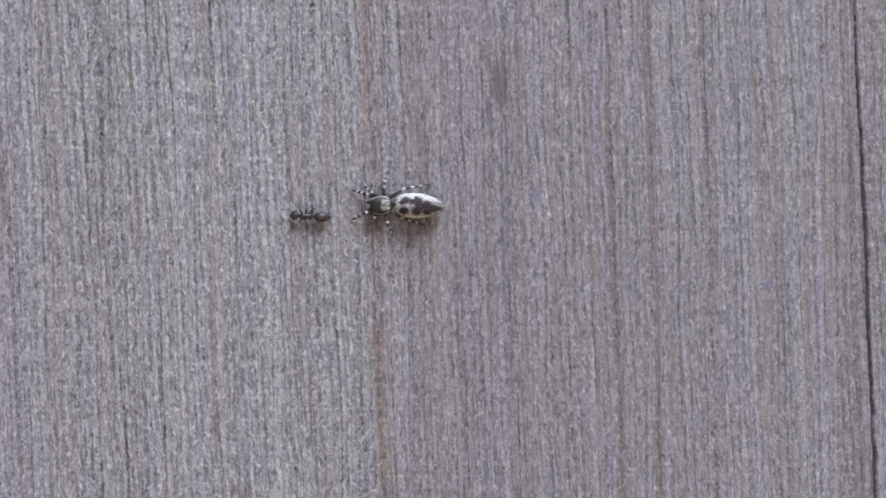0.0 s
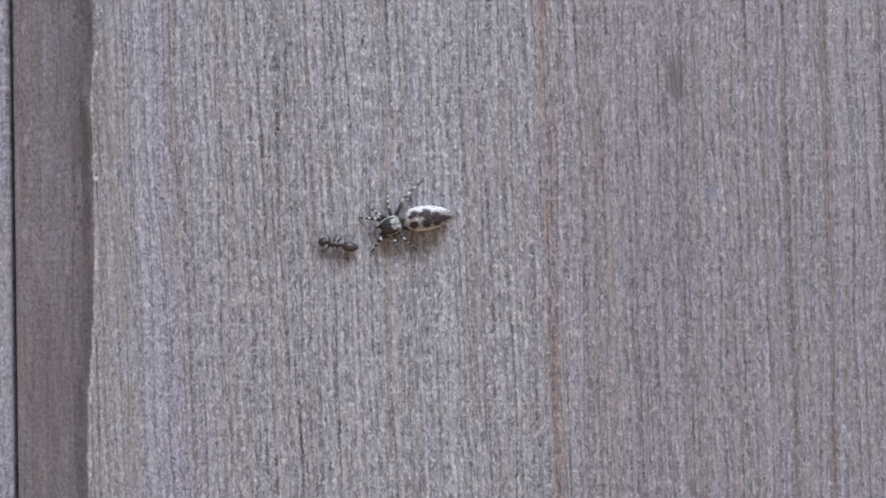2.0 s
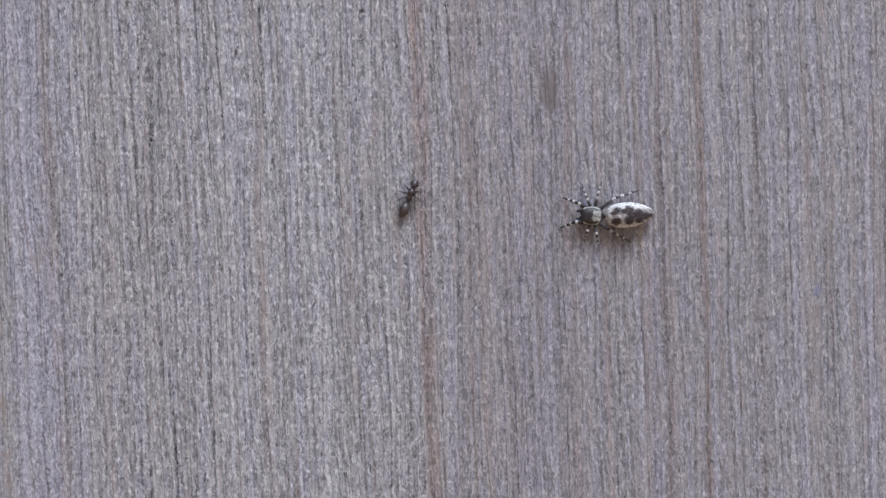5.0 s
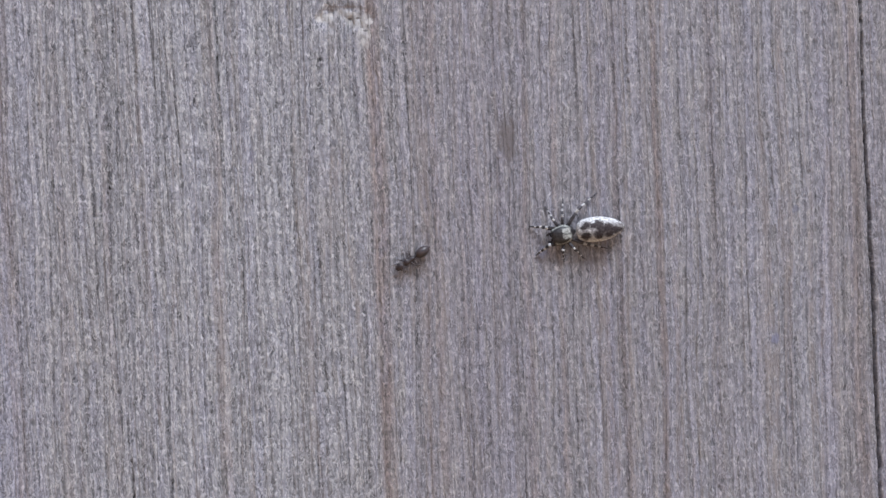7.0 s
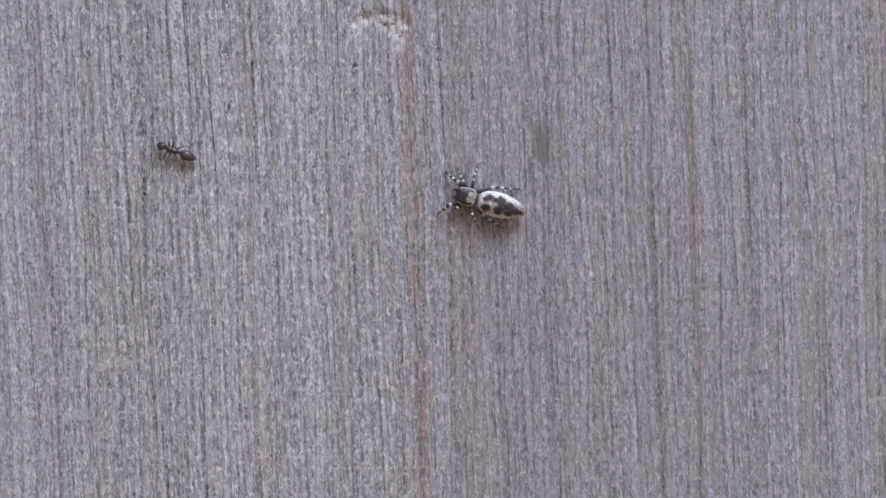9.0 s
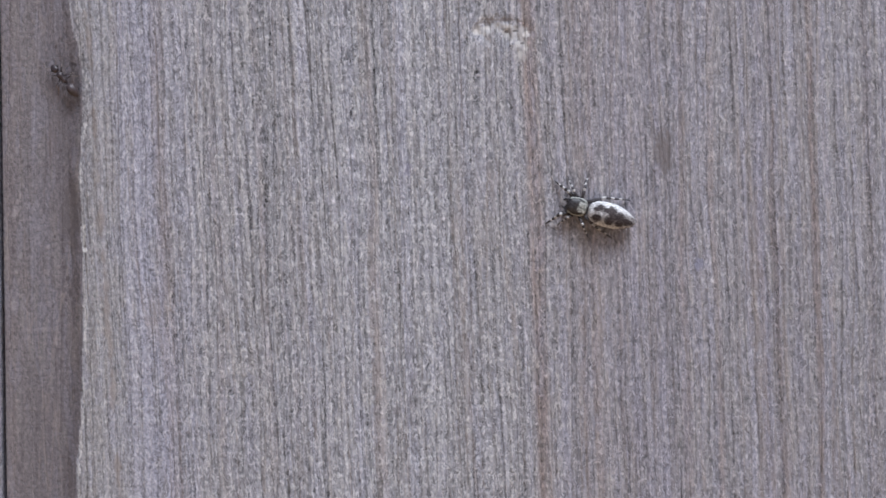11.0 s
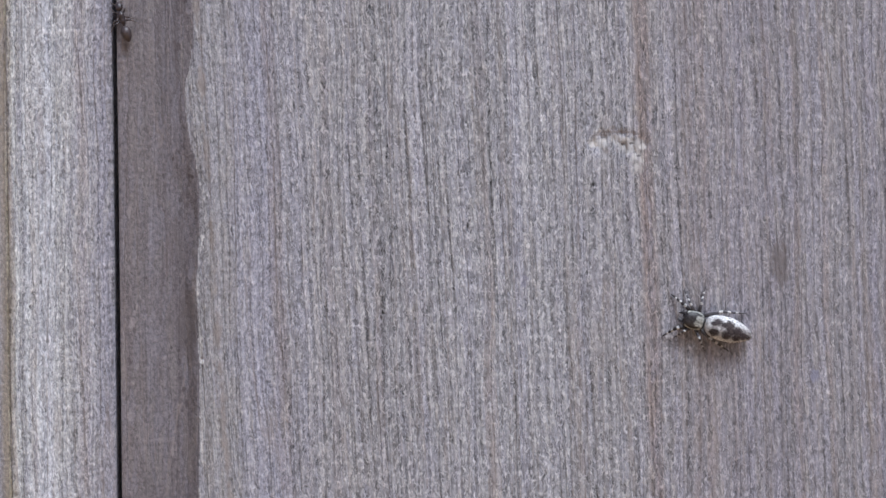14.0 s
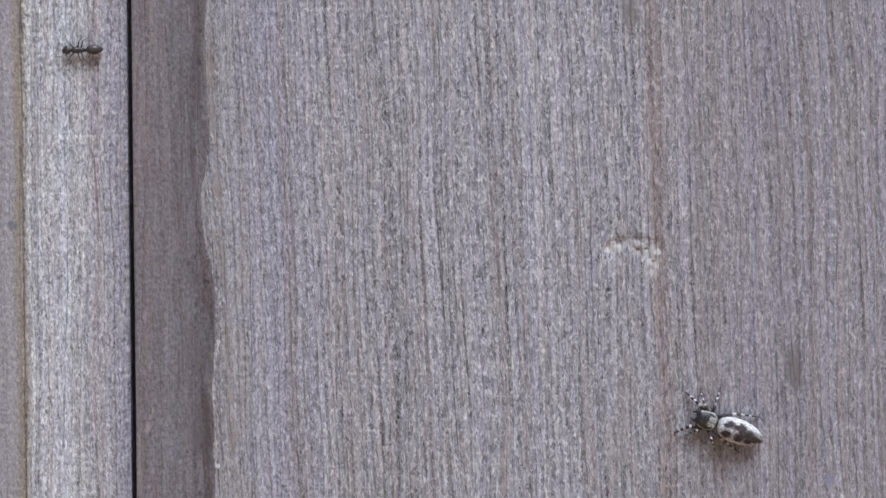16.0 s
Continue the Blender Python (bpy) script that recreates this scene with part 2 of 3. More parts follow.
    if bands:
        patchy = n.span(fibre(1.4, 0.20, 127.0, 2.0), 0.30, 0.60, 0.55, 1.0)
        brown = n.math("MULTIPLY", lie_along(n, gentle, bands[1]), patchy)
        colour = n.mix(n.math("MULTIPLY", brown, 0.9), colour, n.mix(1.0, n.mix(1.0, base, (0.80, 0.69, 0.635), "MULTIPLY"), n.vector(tone, tone, tone), "MULTIPLY"))
        patchy = n.span(fibre(1.2, 0.16, 131.0, 2.0), 0.30, 0.60, 0.50, 1.0)
        lilac = n.math("MULTIPLY", lie_along(n, gentle, bands[2]), patchy)
        colour = n.mix(n.math("MULTIPLY", lilac, 0.9), colour, n.mix(1.0, n.mix(1.0, base, (1.09, 1.095, 1.20), "MULTIPLY"), n.vector(tone, tone, tone), "MULTIPLY"))
    tint = fibre(0.9, 0.05, 21.0, 2.0)
    colour = n.mix(n.span(tint, 0.5, 0.75, 0.0, 0.22), colour, (0.27, 0.225, 0.20))
    tint = fibre(1.0, 0.012, 33.0, 2.0)
    colour = n.mix(n.math("MULTIPLY", n.span(tint, 0.54, 0.66, 0.0, 0.5), n.span(u, -14.0, 6.0, 0.35, 1.0)), colour, n.mix(1.0, (0.33, 0.315, 0.365), n.vector(tone, tone, tone), "MULTIPLY"))
    fleck = n.cells(strands(2.6, 0.4, 97.0, u), "SMOOTH_F1", 0.1)
    colour = n.mix(n.span(fleck, 0.55, 0.95, 0.0, 0.3 * contrast), colour, n.mix(1.0, (0.30, 0.290, 0.340), n.vector(tone, tone, tone), "MULTIPLY"))
    colour = n.mix(n.span(fleck, 0.05, 0.30, 0.3 * contrast, 0.0), colour, n.mix(1.0, (0.305, 0.282, 0.268), n.vector(tone, tone, tone), "MULTIPLY"))
    rust = ridge(fibre(0.55, 0.010, 107.0, 1.0, 0.5, gentle), 0.018)
    colour = n.mix(n.math("MULTIPLY", rust, n.span(fibre(3.0, 0.5, 109.0, 2.0), 0.35, 0.6, 0.05, 0.4)), colour, (0.275, 0.225, 0.20))
    if streak:  # resin-brown line that follows the board's left arris
        near = n.math("ABSOLUTE", n.math("SUBTRACT", n.math("ADD", x, n.math("MULTIPLY", z, 0.058)), -39.57))
        near = n.math("ADD", near, n.span(wave, 0.3, 0.7, -0.12, 0.40))
        colour = n.mix(n.span(near, 0.06, 0.46, 0.62, 0.0), colour, (0.232, 0.190, 0.165))
    warm = n.span(value, -0.05, 0.28)
    colour = n.mix(1.0, colour, n.mix(warm, (0.988, 0.995, 1.010), (1.006, 1.003, 0.982)), "MULTIPLY")
    ragged = n.noise(n.vector(n.math("MULTIPLY", x, 3.0), 0.0, n.math("MULTIPLY", z, 1.8)), 1.0, 3.0)
    for px, pz, a, b, strength, c in patches:
        dx = n.math("DIVIDE", n.math("SUBTRACT", x, px), a)
        dz = n.math("DIVIDE", n.math("SUBTRACT", z, pz), b)
        far = n.math("ADD", n.math("MULTIPLY", dx, dx), n.math("MULTIPLY", dz, dz))
        far = n.math("ADD", far, n.span(ragged, 0.3, 0.7, -0.5, 0.5))
        colour = n.mix(n.span(far, 0.3, 1.4, strength, 0.0), colour, c)
    height = n.math("ADD", n.math("ADD", n.math("MULTIPLY", stroke, 0.8), n.math("MULTIPLY", grit, 0.8)), n.math("MULTIPLY", glint, 0.6))
    height = n.math("SUBTRACT", n.math("SUBTRACT", height, n.math("MULTIPLY", worm, 0.35)), n.math("MULTIPLY", split, 0.6))
    if bands:
        height = n.math("ADD", height, n.math("MULTIPLY", ribs, 0.45))
    n.bump(height, 0.68, 0.00012 * contrast)
    return n.done(colour)


wood = weathered_wood("weathered_wood", RINGS, STAINS + CHIP, bands=(FURROWS, BROWN_RINGS, LILAC_RINGS))
# browner rebate wood; darkening from -46 to the step's foot is painted shade
STRIP_RINGS_AND_SHADE = [(-64, BROWN), (-57.6, (0.30, 0.28, 0.29)), (-57.2, (0.27, 0.225, 0.175)), (-55.0, DEEP), (-47.9, (0.168, 0.142, 0.145)), (-47.3, (0.168, 0.142, 0.144)), (-46.0, (0.168, 0.146, 0.150)), (-44.5, (0.148, 0.128, 0.135)), (-42.9, (0.134, 0.114, 0.120)), (-41.8, (0.14, 0.12, 0.124)), (38, BROWN)]
# spots, specks and streaks; the large patch at z 8.2 is painted step shade
STRIP_STAINS_AND_SHADE = [(-57.6, 24.7, 0.4, 0.45, 0.7, (0.11, 0.11, 0.13)), (-42.4, 8.2, 1.1, 2.6, 0.55, (0.09, 0.075, 0.075)), (-47.0, 8.3, 0.25, 0.4, 0.4, (0.33, 0.30, 0.30)),
                # last on this row: a broad, faint darkening of the strip's lower part
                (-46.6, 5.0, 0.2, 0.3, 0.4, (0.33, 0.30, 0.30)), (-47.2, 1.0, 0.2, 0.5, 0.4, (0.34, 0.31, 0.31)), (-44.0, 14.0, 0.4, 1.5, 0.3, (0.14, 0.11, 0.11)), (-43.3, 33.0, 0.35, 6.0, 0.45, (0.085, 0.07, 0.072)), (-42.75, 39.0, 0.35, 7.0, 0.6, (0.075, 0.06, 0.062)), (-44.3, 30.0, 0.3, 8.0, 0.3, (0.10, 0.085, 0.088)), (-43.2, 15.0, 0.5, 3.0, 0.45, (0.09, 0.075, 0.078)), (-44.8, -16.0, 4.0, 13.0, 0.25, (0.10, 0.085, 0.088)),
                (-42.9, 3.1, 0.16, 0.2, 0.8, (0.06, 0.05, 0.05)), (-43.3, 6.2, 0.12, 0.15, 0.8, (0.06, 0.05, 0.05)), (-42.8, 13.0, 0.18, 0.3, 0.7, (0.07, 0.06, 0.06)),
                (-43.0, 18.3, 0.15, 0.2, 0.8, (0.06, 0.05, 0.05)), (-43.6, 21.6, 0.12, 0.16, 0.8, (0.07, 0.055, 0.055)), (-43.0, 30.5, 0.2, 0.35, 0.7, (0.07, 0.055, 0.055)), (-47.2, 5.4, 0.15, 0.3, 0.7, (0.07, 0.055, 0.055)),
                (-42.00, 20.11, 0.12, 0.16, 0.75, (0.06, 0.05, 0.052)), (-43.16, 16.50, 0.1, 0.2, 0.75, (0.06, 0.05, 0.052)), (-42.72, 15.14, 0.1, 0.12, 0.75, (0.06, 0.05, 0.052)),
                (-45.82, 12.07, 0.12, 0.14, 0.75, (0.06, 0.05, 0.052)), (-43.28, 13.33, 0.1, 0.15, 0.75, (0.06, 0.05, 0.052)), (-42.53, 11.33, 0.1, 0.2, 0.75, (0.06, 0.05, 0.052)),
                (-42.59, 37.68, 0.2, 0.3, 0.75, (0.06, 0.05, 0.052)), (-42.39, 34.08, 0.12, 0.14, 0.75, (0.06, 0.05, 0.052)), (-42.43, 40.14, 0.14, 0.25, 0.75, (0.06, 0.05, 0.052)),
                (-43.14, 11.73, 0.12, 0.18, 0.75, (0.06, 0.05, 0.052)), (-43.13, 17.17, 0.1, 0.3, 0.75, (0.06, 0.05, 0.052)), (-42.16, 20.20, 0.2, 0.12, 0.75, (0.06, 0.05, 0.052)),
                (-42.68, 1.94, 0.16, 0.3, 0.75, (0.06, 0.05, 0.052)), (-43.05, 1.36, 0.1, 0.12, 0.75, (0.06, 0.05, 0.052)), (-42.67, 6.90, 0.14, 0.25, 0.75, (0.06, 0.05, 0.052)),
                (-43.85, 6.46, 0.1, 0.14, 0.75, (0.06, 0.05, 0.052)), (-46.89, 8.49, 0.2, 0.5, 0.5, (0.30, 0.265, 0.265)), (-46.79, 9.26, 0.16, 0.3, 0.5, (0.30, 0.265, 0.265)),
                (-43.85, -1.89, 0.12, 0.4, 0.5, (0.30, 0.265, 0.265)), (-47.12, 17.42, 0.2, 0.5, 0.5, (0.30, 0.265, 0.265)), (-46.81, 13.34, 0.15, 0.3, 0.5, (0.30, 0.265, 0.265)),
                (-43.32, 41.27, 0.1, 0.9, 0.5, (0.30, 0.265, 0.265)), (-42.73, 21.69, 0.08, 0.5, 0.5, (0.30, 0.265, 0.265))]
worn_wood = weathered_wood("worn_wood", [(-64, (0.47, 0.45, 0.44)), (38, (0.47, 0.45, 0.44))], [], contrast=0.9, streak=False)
# silver to lilac wood; the drop toward -48.6 paints the rounded edge's shade
SILVER_RINGS_AND_SHADE = [(-64, GREY), (-57.2, (0.29, 0.25, 0.19)), (-56.75, (0.37, 0.35, 0.28)), (-56.2, (0.51, 0.505, 0.49)), (-55.75, (0.495, 0.49, 0.485)), (-55.62, (0.30, 0.29, 0.29)), (-55.48, (0.51, 0.51, 0.52)), (-53.2, (0.50, 0.498, 0.512)), (-52.4, (0.44, 0.43, 0.432)), (-50.5, (0.375, 0.362, 0.385)),
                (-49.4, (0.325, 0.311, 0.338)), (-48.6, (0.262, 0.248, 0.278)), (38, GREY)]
SILVER_BANDS = ([(-52.9, 0.12, 0.9), (-54.34, 0.08, 0.3), (-52.45, 0.08, 0.5), (-51.82, 0.1, 0.6), (-51.19, 0.09, 0.6), (-50.65, 0.1, 0.6), (-49.93, 0.08, 0.5), (-55.15, 0.08, 0.3)],
                [(-50.83, 0.7, 0.5), (-54.7, 0.5, 0.35), (-56.59, 0.5, 0.6)],
                [(-53.66, 0.8, 0.4), (-49.16, 0.7, 0.4), (-55.69, 0.6, 0.3)])
silver_wood = weathered_wood("silver_wood", SILVER_RINGS_AND_SHADE, [r for r in STAINS if r[0] < -48], contrast=1.15, streak=False, slant=0.0, bands=SILVER_BANDS)
rebate_wood = weathered_wood("rebate_wood", STRIP_RINGS_AND_SHADE, STRIP_STAINS_AND_SHADE, contrast=0.62, streak=False, slant=0.0, short=3.0)


def plain(name, colour, rough, specular=0.4, grain=900.0, amount=0.3, depth=0.00002):
    n = Nodes(name, rough, specular)
    c = n.tree.nodes.new("ShaderNodeTexCoord").outputs["Object"]
    f = n.noise(c, grain, 3.0, 0.6)
    tone = n.span(f, 0.25, 0.75, 1 - amount, 1 + amount)
    n.bump(f, 0.4, depth)
    return n.done(n.mix(1.0, colour, n.vector(tone, tone, tone), "MULTIPLY"))


# ---- the wall ----
def lattice(x, z, sx, sz, seed):
    """Smooth random relief from 0 to 1 with cells of sx by sz."""
    table = np.random.RandomState(seed).rand(256, 256)
    u, v = x / sx + 1000, z / sz + 1000
    i, j = np.floor(u).astype(int), np.floor(v).astype(int)
    f, g = u - i, v - j
    f, g = f * f * (3 - 2 * f), g * g * (3 - 2 * g)
    a, b = table[i % 256, j % 256], table[(i + 1) % 256, j % 256]
    c, d = table[i % 256, (j + 1) % 256], table[(i + 1) % 256, (j + 1) % 256]
    return (a * (1 - f) + b * f) * (1 - g) + (c * (1 - f) + d * f) * g


def ease(v, a, b):
    v = np.clip((v - a) / (b - a), 0, 1)
    return v * v * (3 - 2 * v)


REBATE = 0.68
ARRIS = [(-42.3, -60.0), (-42.23, -19.0), (-42.2, -11.5), (-41.85, -8.5), (-41.6, -4.0), (-41.57, 5.0), (-41.6, 9.0), (-41.74, 11.3), (-41.5, 13.79),
         (-41.42, 17.41), (-41.35, 19.89), (-41.7, 21.47), (-42.05, 22.83), (-42.39, 24.63), (-42.55, 26.66), (-42.5, 27.56), (-41.9, 29.58), (-41.74, 31.82),
         (-41.85, 34.51), (-41.91, 38.1), (-41.87, 42.57), (-42.6, 60.0), (-42.6, 120.0)]
CRACK = [(35.4, -60.0), (34.83, -20.1), (34.69, -15.5), (34.38, -9.5), (34.17, -5.3), (34.03, -1.5), (33.75, 5.0), (33.56, 8.8), (33.40, 11.6), (33.13, 14.8), (33.06, 18.2), (32.83, 23.8), (32.4, 36.0), (30.0, 120.0)]


def by_height(points, z):
    return np.interp(z, [p[1] for p in points], [p[0] for p in points])


def arris(x0, z):
    """Where the rebate of a board that begins at x0 ends: a worn, uneven edge."""
    return by_height(ARRIS, z) + (x0 + 47.92) + 0.10 * (lattice(z * 0 + x0, z, 1, 1.6, 31) - 0.5) + 0.06 * (lattice(z * 0 + x0, z, 1, 0.5, 32) - 0.5)


def relief(x, z, x0, x1):
    """Depth of a board's face behind the wall's plane."""
    u = x + 0.035 * z + 0.8 * (lattice(x, z, 4.0, 18.0, 1) - 0.5)
    grain = 0.010 * lattice(u, z, 0.20, 2.6, 2) + 0.05 * lattice(u, z, 0.42, 60.0, 3) + 0.02 * lattice(u, z, 0.95, 90.0, 4)
    grain += 0.008 * lattice(x, z, 0.16, 0.6, 5)
    splits = ease(lattice(u, z, 0.27, 4.5, 6), 0.80, 0.95) * 0.02
    edge = arris(x0, z)
    on = ease(x, edge - 1.25 - 1.6 * ease(z, 16.0, 25.0), edge + 0.16 + 0.5 * ease(z, 16.0, 25.0))
    depth = (grain + splits) * (0.35 + 0.65 * on) + (REBATE - 0.25 * ease(edge - x, 0.6, 5.6)) * (1 - 0.4 * ease(z, 17.0, 26.0)) * (1 - on) + 0.16 * (1 - ease(x, edge, edge + 0.9))
    depth += 0.28 * ease(x, x1 - 0.55, x1) ** 2
    depth += 0.5 * (1 - ease(x, -57.0 + 0.25 * lattice(x * 0, z, 1, 5.0, 33), -56.55)) * ease(x, -64.0, -63.4)
    gap = np.abs(x - by_height(CRACK, z) - 0.10 * (lattice(x * 0, z, 1, 1.1, 8) - 0.5) - 0.05 * (lattice(x * 0, z, 1, 0.4, 9) - 0.5))
    wide = np.interp(z, [-60, 8, 17, 25, 60], [0.13, 0.115, 0.07, 0.04, 0.0])
    depth += 0.9 * (1 - ease(gap, wide * 0.5, wide * 1.1 + 0.02)) * (wide > 0.02)
    chip = ((x - -7.95) / 2.5) ** 2 + ((z - 22.65) / 1.05) ** 2 + 0.9 * (lattice(x, z, 0.6, 0.6, 10) - 0.5)
    torn = 1 - ease(chip, 0.7, 1.05)
    depth += torn * (0.09 + 0.24 * (lattice(x, z, 0.30, 0.34, 11) - 0.5) + 0.08 * ease(z, 23.1, 23.6))
    for hx, hz, r in ((-7.63, 22.62, 0.15), (-6.96, 22.66, 0.18), (-6.42, 21.67, 0.14)):
        depth += 0.35 * np.exp(-(((x - hx) / r) ** 2 + ((z - hz) / (r * 0.8)) ** 2))
    return depth


def steps(parts):
    return np.concatenate([np.arange(a, b - d * 0.5, d) for a, b, d in parts] + [[parts[-1][1]]])


THICK, LOW, HIGH = 18.0, -1100.0, 900.0


def plank(x0, x1, columns, label, face=None):
    """One board: a rebate along its left side, a worn face, an eased right arris; closed at the back."""
    xs = columns
    zs = steps([(LOW, -100, 50.0), (-100, -30, 5.0), (-30, -22, 1.0), (-22, 45, 0.25), (45, 53, 1.0), (53, 103, 5.0), (103, HIGH, 49.8125)])
    gx, gz = np.meshgrid(xs, zs)
    gy = relief(gx, gz, x0, x1)
    # a rim round the face goes back to the board's full thickness
    gx, gz, gy = np.pad(gx, 1, "edge"), np.pad(gz, 1, "edge"), np.pad(gy, 1, constant_values=THICK)
    gx[:, -1] -= 2.5  # the groove side is undercut, so the gap beside it stays dark
    rows, cols = gx.shape
    co = np.stack([gx, gy, gz], -1).reshape(-1, 3) * MM
    idx = np.arange(rows * cols).reshape(rows, cols)
    quads = np.stack([idx[:-1, :-1], idx[:-1, 1:], idx[1:, 1:], idx[1:, :-1]], -1).reshape(-1, 4)
    back = np.array([[idx[0, 0], idx[-1, 0], idx[-1, -1], idx[0, -1]]])
    quads = np.concatenate([quads, back])
    mesh = bpy.data.meshes.new("plank")
    mesh.vertices.add(len(co)), mesh.loops.add(quads.size), mesh.polygons.add(len(quads))
    mesh.vertices.foreach_set("co", co.ravel())
    mesh.loops.foreach_set("vertex_index", quads.ravel().astype(np.int32))
    mesh.polygons.foreach_set("loop_start", np.arange(0, quads.size, 4, dtype=np.int32))
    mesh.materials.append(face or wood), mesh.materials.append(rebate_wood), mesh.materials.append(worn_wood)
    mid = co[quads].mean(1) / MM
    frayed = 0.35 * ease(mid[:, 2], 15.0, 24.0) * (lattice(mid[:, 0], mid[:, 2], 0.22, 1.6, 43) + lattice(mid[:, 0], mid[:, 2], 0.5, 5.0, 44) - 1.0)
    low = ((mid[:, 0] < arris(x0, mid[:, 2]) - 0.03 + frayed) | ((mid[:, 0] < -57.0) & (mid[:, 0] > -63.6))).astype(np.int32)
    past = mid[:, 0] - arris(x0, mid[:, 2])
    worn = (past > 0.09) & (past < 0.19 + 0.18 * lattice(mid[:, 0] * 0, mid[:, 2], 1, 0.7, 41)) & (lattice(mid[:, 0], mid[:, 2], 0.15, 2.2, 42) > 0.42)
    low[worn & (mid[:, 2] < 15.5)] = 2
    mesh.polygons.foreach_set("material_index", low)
    mesh.update(), mesh.validate()
    mesh.polygons.foreach_set("use_smooth", np.ones(len(quads), dtype=bool))
    ob = new("plank", mesh)
    ob.parent = wall
    return tagged(ob, label)


wall = tagged(new("wall_north"), "weathered grey vertical timber cladding boards with narrow gaps", "wall", kind="structure")
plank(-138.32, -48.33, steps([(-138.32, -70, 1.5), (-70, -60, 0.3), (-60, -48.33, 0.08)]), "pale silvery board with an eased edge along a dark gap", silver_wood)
plank(-47.92, 42.0, steps([(-47.92, 36.0, 0.08), (36.0, 42.0, 0.5)]), "grey weathered softwood board with a rebate, fine grain and a drying crack")
for k in [k for k in range(-14, 15) if k not in (-1, 0)]:
    left = -47.92 + 90.4 * k
    plank(left, left + 89.92, steps([(left, left + 7.5, 0.5), (left + 7.5, left + 88.5, 3.0), (left + 88.5, left + 89.92, 0.355)]), "grey weathered board")


def part(name, bm, material, parent, label="", smooth=True):
    """Links a bmesh as one mesh object under a thing or a part."""
    mesh = bpy.data.meshes.new(name)
    bm.to_mesh(mesh)
    bm.free()
    for m in material if isinstance(material, (list, tuple)) else (material,):
        mesh.materials.append(m)
    for p in mesh.polygons:
        p.use_smooth = smooth
    ob = new(name, mesh)
    ob.parent = parent
    return tagged(ob, label)


def box(x0, x1, y0, y1, z0, z1):
    bm = bmesh.new()
    bmesh.ops.create_cube(bm, size=1, matrix=Matrix.Translation(((x0 + x1) / 2 * MM, (y0 + y1) / 2 * MM, (z0 + z1) / 2 * MM))
                          @ Matrix.Diagonal(((x1 - x0) * MM, (y1 - y0) * MM, (z1 - z0) * MM, 1)))
    return bm


felt = plain("black_building_paper", (0.02, 0.02, 0.02), 0.95, 0.1, 400.0)
part("backing", box(-1313.5, 1307.6, THICK + 0.2, THICK + 6, LOW, HIGH), felt, wall, "black building paper behind the boards", smooth=False)


# unseen ground, added and coloured to throw warm bounce light onto the wall
bounce_ground = plain("warm_bounce_ground", (0.42, 0.28, 0.16), 0.95, 0.1, 6.0, 0.25, 0.01)
bm = bmesh.new()
bmesh.ops.create_grid(bm, x_segments=8, y_segments=8, size=400.0, matrix=Matrix.Translation((0, 0, LOW * MM)))
ground = part("ground", bm, bounce_ground, None)
tagged(ground, "unseen plain ground below the timber wall, added for warm bounce light", "ground", kind="structure")

# ---- small animals ----
def loft(rings, sides=24, wobble=0.0, seed=1, flat=2.0):
    """A closed body along x through rings (x, half width, half height, height of the centre), in millimetres; flat above 2 squares its section."""
    rnd = random.Random(seed)
    bm = bmesh.new()
    loops = []
    for x, w, h, c in rings:
        loop = []
        for i in range(sides):
            a = 2 * math.pi * i / sides
            k = 1 + wobble * (rnd.random() - 0.5)
            k *= (abs(math.cos(a)) ** flat + abs(math.sin(a)) ** flat) ** (-1 / flat)
            loop.append(bm.verts.new((x * MM, w * k * math.cos(a) * MM, (c + h * k * math.sin(a)) * MM)))
        loops.append(loop)
    for a, b in zip(loops, loops[1:]):
        for i in range(sides):
            bm.faces.new((a[i], a[(i + 1) % sides], b[(i + 1) % sides], b[i]))
    bm.faces.new(loops[0]), bm.faces.new(list(reversed(loops[-1])))
    bmesh.ops.recalc_face_normals(bm, faces=bm.faces)
    return bm


def profile(stations, count):
    """Rings evenly spread through stations (x, half width, half height, centre), rounded between them."""
    st = np.array(stations)
    t = np.linspace(0, 1, count)
    t = (1 - np.cos(t * math.pi)) / 2
    x = st[0, 0] + (st[-1, 0] - st[0, 0]) * t
    out = []
    for v in x:
        out.append((v, *[float(np.interp(v, st[:, 0], st[:, k])) for k in (1, 2, 3)]))
    a = np.array(out)
    for _ in range(2):
        a[1:-1, 1:] = (a[:-2, 1:] + 2 * a[1:-1, 1:] + a[2:, 1:]) / 4
    return [tuple(r) for r in a]


def tube(points, radii, sides=8):
    """A tapered limb through points, in millimetres."""
    bm = bmesh.new()
    pts = [Vector(p) * MM for p in points]
    loops = []
    for i, p in enumerate(pts):
        way = (pts[min(i + 1, len(pts) - 1)] - pts[max(i - 1, 0)]).normalized()
        q = way.to_track_quat("Z", "Y")
        loops.append([bm.verts.new(p + q @ Vector((math.cos(2 * math.pi * k / sides), math.sin(2 * math.pi * k / sides), 0)) * radii[i] * MM) for k in range(sides)])
    for a, b in zip(loops, loops[1:]):
        for k in range(sides):
            bm.faces.new((a[k], a[(k + 1) % sides], b[(k + 1) % sides], b[k]))
    bm.faces.new(list(reversed(loops[0]))), bm.faces.new(loops[-1])
    bmesh.ops.recalc_face_normals(bm, faces=bm.faces)
    return bm


